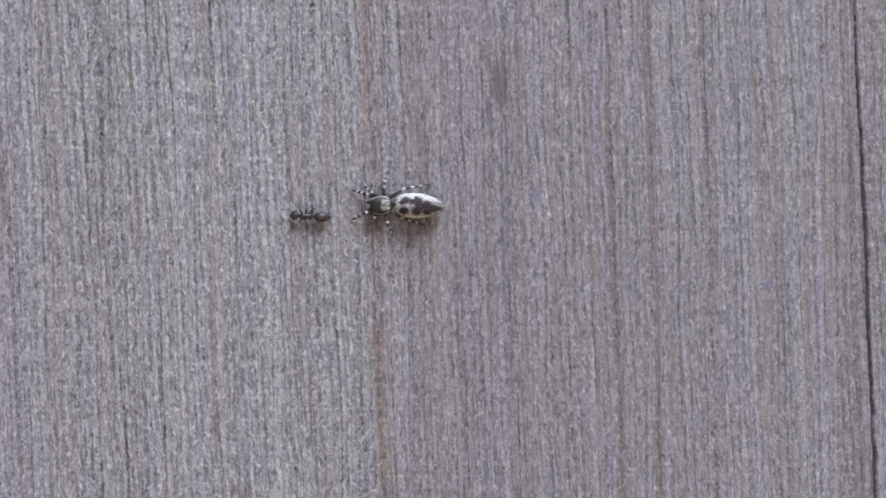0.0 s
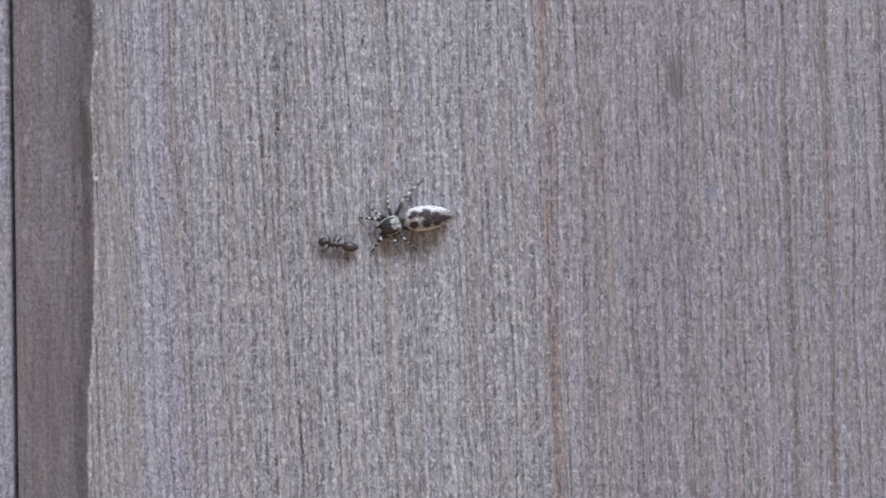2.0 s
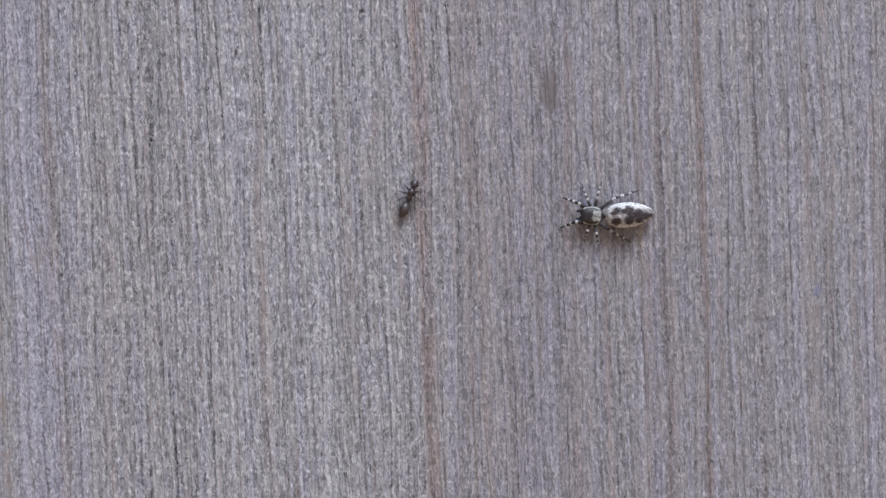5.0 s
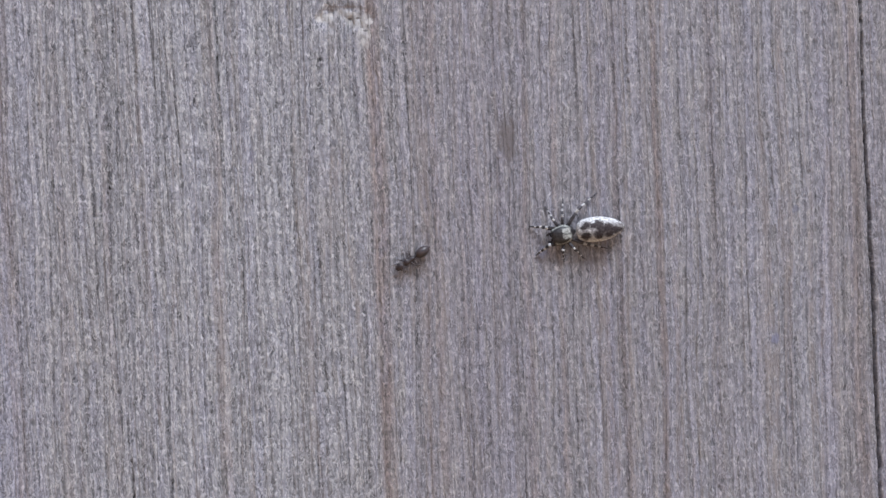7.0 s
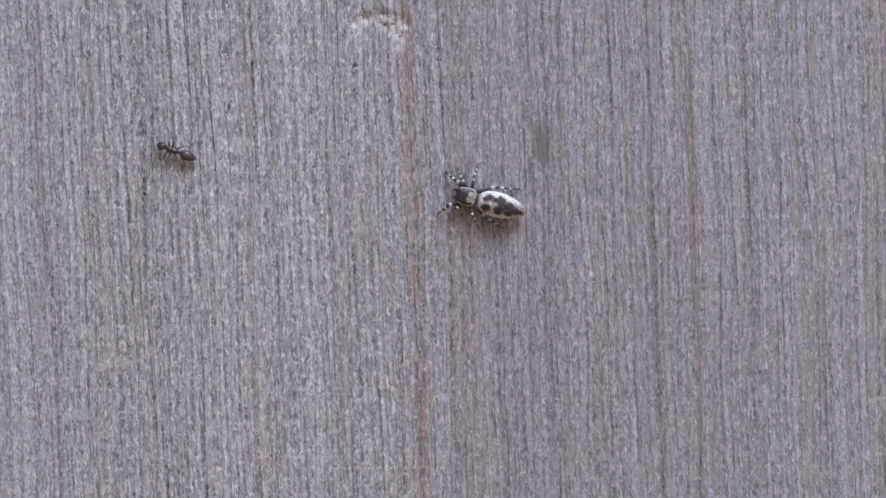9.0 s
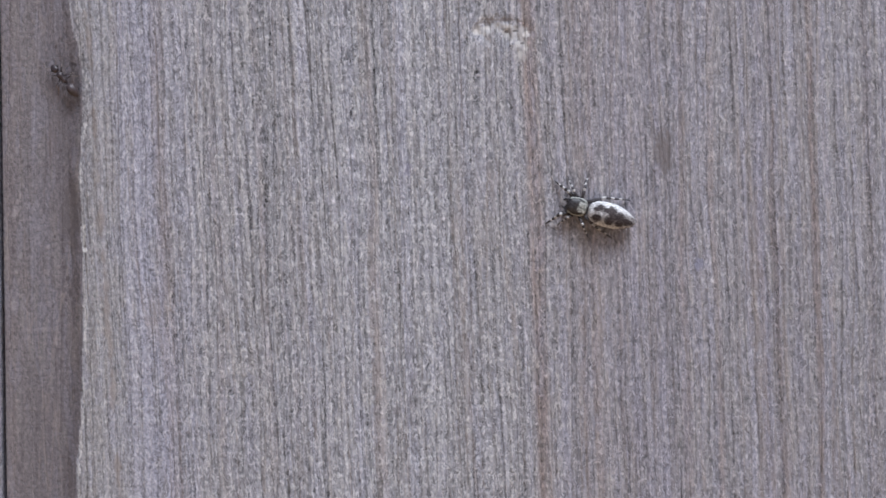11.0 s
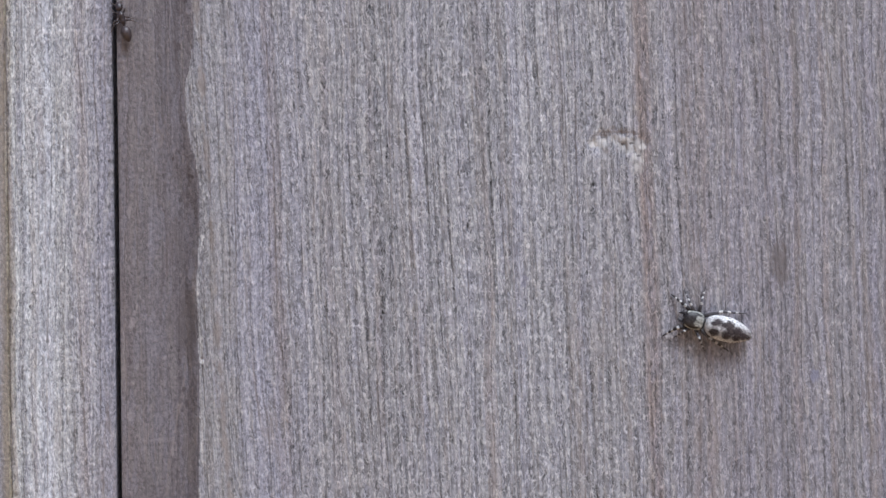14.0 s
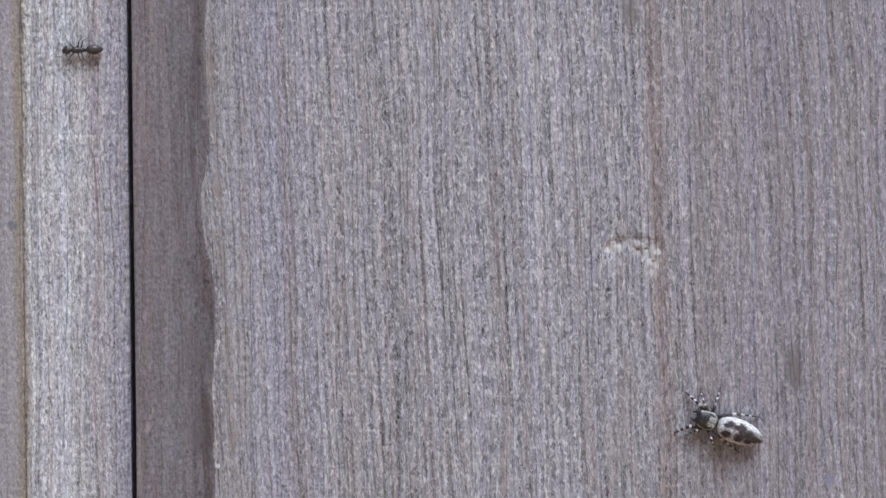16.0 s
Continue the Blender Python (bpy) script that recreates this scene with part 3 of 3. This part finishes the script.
def segment(a, b, r0, r1, waist=0.15):
    """One limb segment from a to b with swollen middle and narrow joints."""
    a, b = Vector(a), Vector(b)
    return tube([a + (b - a) * k for k in (0, 0.12, 0.4, 0.75, 0.95, 1)],
                [r0 * 0.7, r0, (r0 + r1) / 2 * (1 + waist), r1 * 1.05, r1 * 0.95, r1 * 0.7])


def limb(a, b, start, end, r0, r1, sag):
    """The stretch from start to end of a limb that runs from a to b in a slight arc, evenly tapered, so that stretches join smoothly."""
    at = lambda q: a + (b - a) * q + Vector((0, 0, sag * math.sin(math.pi * q)))
    qs = [start + (end - start) * i / 4 for i in range(5)]
    return tube([at(q) for q in qs], [r0 + (r1 - r0) * i / 4 for i in range(5)])


def hairs(stations, count, seed, length, lean):
    """Short bristles standing on a body of the given stations, leaning towards the tail."""
    rnd = random.Random(seed)
    st = np.array(stations)
    bm = bmesh.new()
    for _ in range(count):
        x = rnd.uniform(st[0, 0] + 0.08, st[-1, 0] - 0.08)
        w, h, c = (float(np.interp(x, st[:, 0], st[:, k])) for k in (1, 2, 3))
        a = rnd.uniform(-0.35, math.pi + 0.35)
        root = Vector((x, w * 0.97 * math.cos(a), c + h * 0.97 * math.sin(a)))
        out = Vector((lean, math.cos(a) / w, math.sin(a) / h)).normalized()
        side = out.cross(Vector((1, 0.2, 0.1))).normalized()
        up = out.cross(side)
        tip = bm.verts.new((root + out * length * rnd.uniform(0.6, 1.2)) * MM)
        ring = [bm.verts.new((root + (side * math.cos(q) + up * math.sin(q)) * 0.018) * MM) for q in (0, 2.1, 4.2)]
        for i in range(3):
            bm.faces.new((ring[i], ring[(i + 1) % 3], tip))
    return bm


# spider: origin at its waist on the wood; x towards the tail, z away from the wood
# dark marks along the abdomen's back: place x, y and half sizes
BLOTCHES = [(0.97, 0.42, 0.34, 0.28), (0.71, 0.2, 0.24, 0.16), (0.86, -0.46, 0.36, 0.3), (1.5, 0.3, 0.28, 0.2), (1.94, 0.34, 0.38, 0.42), (1.84, -0.44, 0.38, 0.34),
            (2.13, -0.06, 0.4, 0.36), (2.62, 0.0, 0.48, 0.46), (2.66, -0.42, 0.4, 0.26), (3.17, -0.14, 0.36, 0.3), (3.53, -0.14, 0.26, 0.18)]


def scaled_hide():
    n = Nodes("abdomen_hide", 0.75, 0.3)
    x, y, z = n.coords()
    f = n.noise(n.vector(n.math("MULTIPLY", x, 0.9), n.math("ADD", n.math("MULTIPLY", y, 1.2), 5.0), z), 2.4, 2.0, 0.55)
    fine = n.noise(n.vector(x, y, z), 8.0, 3.0, 0.65)
    wild = n.math("ADD", n.math("MULTIPLY", n.math("SUBTRACT", fine, 0.5), 1.5), n.math("MULTIPLY", n.math("SUBTRACT", f, 0.5), 1.8))
    mark = 9.0
    for bx, by, a, b in BLOTCHES:
        dx = n.math("DIVIDE", n.math("SUBTRACT", x, bx), a)
        dy = n.math("DIVIDE", n.math("SUBTRACT", y, by), b)
        mark = n.math("SMOOTH_MIN", mark, n.math("ADD", n.math("MULTIPLY", dx, dx), n.math("MULTIPLY", dy, dy)), mixing=0.25)
    dark = n.span(n.math("ADD", mark, wild), 0.40, 1.80, 0.97, 0.0)
    # dusty grey field along the back between the marks
    dusty = n.math("MULTIPLY", n.span(n.math("ABSOLUTE", n.math("ADD", y, 0.16)), 0.34, 0.80, 0.85, 0.0), n.span(n.math("ADD", x, n.math("MULTIPLY", fine, 0.6)), 0.55, 1.0))
    pale = n.mix(n.span(fine, 0.30, 0.70), (0.30, 0.285, 0.285), (0.86, 0.85, 0.84))
    pale = n.mix(n.math("MULTIPLY", dusty, n.span(f, 0.30, 0.62)), pale, (0.13, 0.112, 0.112))
    black = n.mix(n.span(fine, 0.30, 0.72), (0.009, 0.006, 0.008), (0.062, 0.044, 0.044))
    n.bump(fine, 0.7, 0.00005)
    return n.done(n.mix(dark, pale, black))


def carapace_hide():
    n = Nodes("carapace_hide", 0.45, 0.5)
    x, y, z = n.coords()
    fine = n.noise(n.vector(x, y, z), 7.0, 3.0, 0.6)
    soft = n.math("MULTIPLY", n.math("SUBTRACT", fine, 0.5), 0.5)
    # pale hair on the back half, parted by a dark line
    back = n.math("MULTIPLY", n.span(n.math("ADD", x, n.math("MULTIPLY", soft, 1.2)), -1.02, -0.84), n.span(n.math("ADD", x, soft), -0.34, -0.20, 1.0, 0.0))
    back = n.math("MULTIPLY", back, n.span(n.math("ABSOLUTE", n.math("ADD", n.math("SUBTRACT", y, 0.02), soft)), 0.33, 0.48, 1.0, 0.0))
    back = n.math("MULTIPLY", back, n.span(n.math("ABSOLUTE", n.math("ADD", n.math("ADD", y, 0.06), n.math("MULTIPLY", soft, 0.3))), 0.02, 0.08, 0.35, 0.95))
    # white hair band along each flank
    band = n.math("MULTIPLY", n.span(z, 0.74, 0.84), n.span(n.math("ADD", z, n.math("MULTIPLY", soft, 0.3)), 1.02, 1.09, 0.9, 0.0))
    band = n.math("MULTIPLY", band, n.math("MULTIPLY", n.span(x, -1.85, -1.60), n.span(n.math("ABSOLUTE", y), 0.42, 0.50)))
    colour = n.mix(n.span(fine, 0.32, 0.72), (0.010, 0.008, 0.009), (0.050, 0.043, 0.044))
    colour = n.mix(n.span(n.math("ADD", n.math("ABSOLUTE", y), soft), 0.42, 0.58), colour, (0.006, 0.005, 0.006))
    colour = n.mix(n.math("MAXIMUM", back, band), colour, n.mix(n.span(fine, 0.3, 0.7), (0.20, 0.20, 0.175), (0.56, 0.56, 0.52)))
    n.bump(fine, 0.7, 0.00004)
    return n.done(colour)


hide, shield = scaled_hide(), carapace_hide()
leg_dark = plain("leg_dark_hair", (0.032, 0.027, 0.028), 0.65, 0.4, 6000.0, 0.5)
leg_grey = plain("leg_grey_hair", (0.066, 0.060, 0.066), 0.7, 0.4, 6000.0, 0.5)
leg_pale = plain("leg_pale_hair", (0.46, 0.445, 0.44), 0.8, 0.3, 6000.0, 0.45)
eye_black = plain("eye_black", (0.008, 0.008, 0.01), 0.12, 0.6, 900.0, 0.0)


CARAPACE = [(-1.86, 0.27, 0.19, 0.66), (-1.8, 0.53, 0.38, 0.7), (-1.58, 0.66, 0.47, 0.74), (-1.2, 0.73, 0.51, 0.76), (-0.78, 0.75, 0.49, 0.75), (-0.41, 0.66, 0.4, 0.7),
            (-0.22, 0.46, 0.28, 0.62), (-0.09, 0.18, 0.15, 0.56), (0.14, 0.09, 0.1, 0.56)]
ABDOMEN = [(0.12, 0.1, 0.12, 0.66), (0.18, 0.45, 0.36, 0.78), (0.37, 0.71, 0.58, 0.9), (0.86, 0.93, 0.76, 0.98), (1.6, 1.0, 0.8, 1.0), (2.35, 0.96, 0.74, 0.97),
           (3.09, 0.75, 0.56, 0.88), (3.62, 0.49, 0.35, 0.79), (3.89, 0.27, 0.2, 0.72), (4.0, 0.08, 0.08, 0.68)]


def make_spider():
    body = tagged(new("jumping_spider"), "small black and white banded jumping spider clinging to the board", "spider")
    carapace = part("carapace", loft(profile(CARAPACE, 26), 32, 0.015, flat=2.6), shield, body, "dark glossy carapace with a pale hair patch")
    for ex, ey, ez, r in ((-1.80, 0.18, 0.78, 0.16), (-1.80, -0.18, 0.78, 0.16), (-1.70, 0.46, 0.90, 0.09), (-1.70, -0.46, 0.90, 0.09), (-0.95, 0.56, 1.06, 0.08), (-0.95, -0.56, 1.06, 0.08)):
        bm = bmesh.new()
        bmesh.ops.create_icosphere(bm, subdivisions=2, radius=r * MM, matrix=Matrix.Translation((ex * MM, ey * MM, ez * MM)))
        part("eye", bm, eye_black, carapace)
    abdomen = part("abdomen", loft(profile(ABDOMEN, 30), 32, 0.02), hide, body, "oval white abdomen with dark brown marks")
    tagged(part("hair", hairs(ABDOMEN, 420, 5, 0.10, 2.2), leg_grey, abdomen, "short grey hair"), kind="stuff")
    tagged(part("hair", hairs(CARAPACE, 260, 6, 0.14, -0.5), leg_dark, carapace, "short dark hair"), kind="stuff")
    part("spinneret", segment((3.84, 0, 0.66), (4.02, 0, 0.58), 0.07, 0.03), leg_dark, abdomen)
    legs = []
    for i, (cx, cy, reach, bend, height, scale) in enumerate(SPIDER_LEGS):
        # the leg is built along its own +x, from the hip to the foot; bend pushes the knee sideways
        hip, side = Vector((cx, cy, 0.48)), 1 if cy > 0 else -1
        k, f = Vector((reach * 0.44, bend * side, height - 0.48)), Vector((reach, 0, -0.43))
        tone = leg_dark if scale > 0.9 else leg_grey
        leg = part("leg", limb(Vector((0, 0, 0)), k, 0.0, 0.80, 0.19 * scale, 0.16 * scale, 0.06), tone, body, "hairy leg banded black and white")
        leg.location = hip * MM
        part("patella", limb(Vector((0, 0, 0)), k, 0.80, 1.0, 0.16 * scale, 0.145 * scale, 0.06), leg_pale, leg, "pale leg band")
        cuts = [0.0, 0.17, 0.33, 0.53, 0.65, 0.84, 1.0]
        for j, (a, b) in enumerate(zip(cuts, cuts[1:])):
            part(("tibia", "tibia", "metatarsus", "metatarsus", "tarsus", "claw")[j],
                 limb(k, f, a, b, (0.145 - 0.095 * a) * scale, (0.145 - 0.095 * b) * scale, -0.08), leg_pale if j in (1, 3) else tone, leg)
        legs.append((leg, hip))
    for side in (1, -1):
        palp = part("palp", segment((-1.62, side * 0.32, 0.5), (-2.00, side * 0.34, 0.42), 0.12, 0.10), leg_grey, body, "short dark feeler")
        part("palp_tip", segment((-1.98, side * 0.34, 0.42), (-2.20, side * 0.25, 0.24), 0.11, 0.06), leg_grey, palp)
    return body, abdomen, legs


# hip x, y; reach to the foot; sideways bend and height of the knee; thickness. Upper side first, front to back.
SPIDER_LEGS = [(-1.25, 0.52, 2.22, -0.06, 0.85, 0.95), (-1.05, 0.60, 2.00, 0.10, 0.95, 0.72), (-0.75, 0.60, 2.20, 0.10, 0.90, 0.74), (-0.45, 0.48, 3.65, 0.30, 1.00, 0.84),
               (-1.30, -0.55, 2.20, 0.26, 0.85, 1.00), (-1.05, -0.60, 1.60, 0.10, 0.85, 0.72), (-0.75, -0.60, 2.05, 0.05, 0.85, 0.72), (-0.45, -0.50, 3.10, 0.10, 0.75, 0.80)]
# where the eight feet point from their hips, in degrees: seconds, then the legs in the order above
LEG_TURNS = [(0.0, 157, 136, 78, 15, -168, -140, -76, -26), (1.0, 153, 130, 60, 14, -166, -95, -68, -29), (2.0, 150, 122, 75, 30, -160, -100, -70, -24),
             (3.0, 146, 118, 70, 20, -166, -126, -76, -28), (4.0, 158, 115, 80, 26, -165, -105, -82, -26), (7.5, 157, 104, 70, 32, -168, -104, -58, -33),
             (8.0, 142, 96, 42, 13, -166, -108, -74, -34), (9.0, 153, 130, 90, 18, -140, -131, -50, -24), (16.0, 153, 128, 88, 17, -142, -131, -50, -22)]
spider, spider_abdomen, spider_legs = make_spider()

# ant: origin at its middle on the wood; x towards the tail
ant_shell = plain("ant_shell", (0.036, 0.026, 0.028), 0.42, 0.5, 3000.0, 0.5)
ant_gaster = plain("ant_gaster", (0.052, 0.039, 0.040), 0.42, 0.5, 2500.0, 0.5)
ant_limb = plain("ant_limb", (0.12, 0.095, 0.085), 0.35, 0.5, 3000.0, 0.3)


def make_ant():
    body = tagged(new("ant"), "small dark brown ant walking on the boards", "ant")
    part("thorax", loft(profile([(-1.02, 0.06, 0.07, 0.52), (-0.88, 0.23, 0.20, 0.58), (-0.58, 0.31, 0.26, 0.64), (-0.30, 0.21, 0.19, 0.58), (-0.04, 0.25, 0.23, 0.58), (0.18, 0.13, 0.14, 0.50), (0.28, 0.05, 0.06, 0.44)], 22), 14, 0.06), ant_shell, body)
    part("petiole", loft(profile([(0.18, 0.05, 0.06, 0.44), (0.27, 0.16, 0.24, 0.54), (0.36, 0.07, 0.08, 0.46)], 8), 10), ant_shell, body)
    part("gaster", loft(profile([(0.30, 0.07, 0.07, 0.48), (0.38, 0.26, 0.24, 0.54), (0.66, 0.41, 0.38, 0.60), (1.00, 0.44, 0.41, 0.62), (1.36, 0.36, 0.33, 0.58), (1.62, 0.19, 0.17, 0.51), (1.74, 0.04, 0.04, 0.48)], 24), 22, 0.03), ant_gaster, body, "dark oval gaster with a dull sheen")
    skull = part("head", loft(profile([(-1.78, 0.10, 0.08, 0.40), (-1.70, 0.23, 0.16, 0.44), (-1.44, 0.33, 0.24, 0.52), (-1.18, 0.31, 0.23, 0.56), (-1.00, 0.12, 0.11, 0.54)], 16), 18, 0.04), ant_shell, body)
    for s in (1, -1):
        bm = bmesh.new()
        bmesh.ops.create_icosphere(bm, subdivisions=2, radius=0.075 * MM, matrix=Matrix.Translation((-1.38 * MM, s * 0.33 * MM, 0.66 * MM)))
        part("eye", bm, eye_black, skull)
    for s in (1, -1):
        part("mandible", segment((-1.62, s * 0.12, 0.42), (-1.80, s * 0.03, 0.36), 0.06, 0.025), ant_limb, skull)
        feeler = part("antenna", segment((-1.50, s * 0.16, 0.56), (-1.85, s * 0.55, 0.72), 0.028, 0.024), ant_limb, skull, "thin elbowed antenna")
        part("antenna_tip", segment((-1.85, s * 0.55, 0.72), (-2.35, s * 0.42, 0.35), 0.026, 0.032), ant_limb, feeler)
    legs = []
    for cx, kx, ky, fx, fy in ((-0.72, -0.95, 0.62, -1.35, 1.05), (-0.45, -0.35, 0.75, -0.25, 1.35), (-0.15, 0.20, 0.66, 0.85, 1.15)):
        for s in (1, -1):
            hip = Vector((cx, s * 0.15, 0.45))
            k, f = Vector((kx, s * ky, 0.75)) - hip, Vector((fx, s * fy, 0.03)) - hip
            leg = part("leg", segment((0, 0, 0), k, 0.075, 0.055), ant_shell, body, "thin brown leg")
            leg.location = hip * MM
            part("tibia", segment(k, k + (f - k) * 0.62, 0.042, 0.028), ant_limb, leg)
            part("tarsus", segment(k + (f - k) * 0.60, f, 0.024, 0.016), ant_limb, leg)
            legs.append((leg, hip))
    return body, legs


ant, ant_legs = make_ant()
ant.scale = (0.93, 0.93, 0.93)

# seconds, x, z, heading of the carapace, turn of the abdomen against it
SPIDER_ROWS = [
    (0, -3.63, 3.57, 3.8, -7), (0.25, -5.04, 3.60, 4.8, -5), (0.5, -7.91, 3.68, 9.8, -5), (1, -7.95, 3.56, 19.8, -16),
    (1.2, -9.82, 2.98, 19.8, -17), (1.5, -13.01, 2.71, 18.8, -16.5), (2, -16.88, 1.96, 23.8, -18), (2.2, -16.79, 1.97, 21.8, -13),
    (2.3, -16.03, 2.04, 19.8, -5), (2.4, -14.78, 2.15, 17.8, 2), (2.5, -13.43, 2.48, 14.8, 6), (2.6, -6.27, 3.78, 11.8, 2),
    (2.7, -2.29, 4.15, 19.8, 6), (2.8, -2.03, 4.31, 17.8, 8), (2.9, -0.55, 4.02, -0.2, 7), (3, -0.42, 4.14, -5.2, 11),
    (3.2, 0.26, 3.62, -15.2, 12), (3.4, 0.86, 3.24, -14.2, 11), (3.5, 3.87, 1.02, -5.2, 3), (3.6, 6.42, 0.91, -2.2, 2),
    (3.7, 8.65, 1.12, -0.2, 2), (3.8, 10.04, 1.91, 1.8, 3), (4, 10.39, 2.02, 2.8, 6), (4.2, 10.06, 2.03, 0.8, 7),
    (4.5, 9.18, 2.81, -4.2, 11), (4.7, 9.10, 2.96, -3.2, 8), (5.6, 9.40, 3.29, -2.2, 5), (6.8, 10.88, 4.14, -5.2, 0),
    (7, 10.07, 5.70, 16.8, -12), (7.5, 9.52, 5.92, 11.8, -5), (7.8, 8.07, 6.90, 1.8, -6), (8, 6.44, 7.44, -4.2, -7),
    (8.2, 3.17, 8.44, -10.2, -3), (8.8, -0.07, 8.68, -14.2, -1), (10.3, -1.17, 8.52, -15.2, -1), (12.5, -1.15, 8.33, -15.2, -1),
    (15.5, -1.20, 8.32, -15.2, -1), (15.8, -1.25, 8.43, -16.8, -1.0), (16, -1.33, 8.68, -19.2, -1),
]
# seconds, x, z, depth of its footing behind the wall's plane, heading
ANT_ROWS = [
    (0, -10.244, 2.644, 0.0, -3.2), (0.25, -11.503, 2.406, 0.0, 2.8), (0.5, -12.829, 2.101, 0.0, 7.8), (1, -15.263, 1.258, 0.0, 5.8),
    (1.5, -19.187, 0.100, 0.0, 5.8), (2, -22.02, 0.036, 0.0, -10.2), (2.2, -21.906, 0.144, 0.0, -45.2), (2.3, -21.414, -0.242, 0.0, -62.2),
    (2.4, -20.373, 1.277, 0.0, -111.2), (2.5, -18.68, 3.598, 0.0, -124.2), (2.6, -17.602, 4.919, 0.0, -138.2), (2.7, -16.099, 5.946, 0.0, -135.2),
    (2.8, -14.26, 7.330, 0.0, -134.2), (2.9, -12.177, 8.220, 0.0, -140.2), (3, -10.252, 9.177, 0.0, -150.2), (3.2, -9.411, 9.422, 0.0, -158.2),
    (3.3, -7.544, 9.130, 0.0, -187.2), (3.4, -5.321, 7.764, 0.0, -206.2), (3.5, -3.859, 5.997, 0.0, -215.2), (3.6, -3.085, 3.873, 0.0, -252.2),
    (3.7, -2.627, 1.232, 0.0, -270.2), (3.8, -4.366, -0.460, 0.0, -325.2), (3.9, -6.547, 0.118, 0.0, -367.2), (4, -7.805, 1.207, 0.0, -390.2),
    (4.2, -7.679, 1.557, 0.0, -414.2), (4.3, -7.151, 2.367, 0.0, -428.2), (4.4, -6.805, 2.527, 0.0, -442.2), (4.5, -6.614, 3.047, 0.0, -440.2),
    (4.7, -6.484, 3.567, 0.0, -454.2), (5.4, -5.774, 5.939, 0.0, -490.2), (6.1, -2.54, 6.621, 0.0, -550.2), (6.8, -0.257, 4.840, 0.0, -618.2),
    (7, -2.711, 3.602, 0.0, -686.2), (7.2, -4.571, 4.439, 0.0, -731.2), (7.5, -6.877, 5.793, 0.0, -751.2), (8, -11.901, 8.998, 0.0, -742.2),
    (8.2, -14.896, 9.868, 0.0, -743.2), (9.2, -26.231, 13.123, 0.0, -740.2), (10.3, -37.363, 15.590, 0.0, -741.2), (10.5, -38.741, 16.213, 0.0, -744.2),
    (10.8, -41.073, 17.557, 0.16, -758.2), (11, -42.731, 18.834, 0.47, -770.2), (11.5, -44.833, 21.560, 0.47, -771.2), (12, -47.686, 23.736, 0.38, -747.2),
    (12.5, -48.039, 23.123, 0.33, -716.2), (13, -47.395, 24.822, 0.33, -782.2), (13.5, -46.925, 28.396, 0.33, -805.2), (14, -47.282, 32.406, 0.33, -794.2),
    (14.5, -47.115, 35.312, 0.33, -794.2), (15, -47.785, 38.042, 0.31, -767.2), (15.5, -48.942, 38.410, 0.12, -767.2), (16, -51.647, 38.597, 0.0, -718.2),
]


def stride(t, rows):
    """How far a creature has come by t, in millimetres, and its speed there."""
    ts = [r[0] for r in rows]
    way = np.concatenate([[0], np.cumsum([math.hypot(b[1] - a[1], b[2] - a[2]) for a, b in zip(rows, rows[1:])])])
    here = float(np.interp(t, ts, way))
    return here, float(np.interp(t + 0.06, ts, way) - np.interp(t - 0.06, ts, way)) / 0.12


def motions():
    spider_seat, ant_seat = -0.02, 0.05
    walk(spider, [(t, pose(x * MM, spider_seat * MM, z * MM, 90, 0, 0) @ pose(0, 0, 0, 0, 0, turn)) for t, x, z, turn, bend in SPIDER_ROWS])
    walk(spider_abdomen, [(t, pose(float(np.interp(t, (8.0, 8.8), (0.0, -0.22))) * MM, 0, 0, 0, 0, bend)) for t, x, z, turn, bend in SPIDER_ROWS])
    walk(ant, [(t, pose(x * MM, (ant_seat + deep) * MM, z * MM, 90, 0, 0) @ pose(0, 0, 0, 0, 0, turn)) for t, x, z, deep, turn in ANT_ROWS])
    ticks = [i / 10 for i in range(161)]
    for i, (leg, hip) in enumerate(spider_legs):
        rows = []
        for t in ticks:
            way, speed = stride(t, SPIDER_ROWS)
            swing = 9 * min(1, max(0, speed - 2.5) / 6) * math.sin(way * 2.1 + math.pi * (i % 2 + i // 4))
            aim = float(np.interp(t, [r[0] for r in LEG_TURNS], [r[1 + i] for r in LEG_TURNS]))
            rows.append((t, pose(*(hip * MM), 0, 0, aim + swing)))
        walk(leg, rows)
    for i, (leg, hip) in enumerate(ant_legs):
        rows = []
        for t in ticks:
            way, speed = stride(t, ANT_ROWS)
            swing = 17 * min(1, speed / 4) * math.sin(way * 2.6 + math.pi * (i // 2 + i % 2))
            rows.append((t, pose(*(hip * MM), 0, 0, swing)))
        walk(leg, rows)


motions()
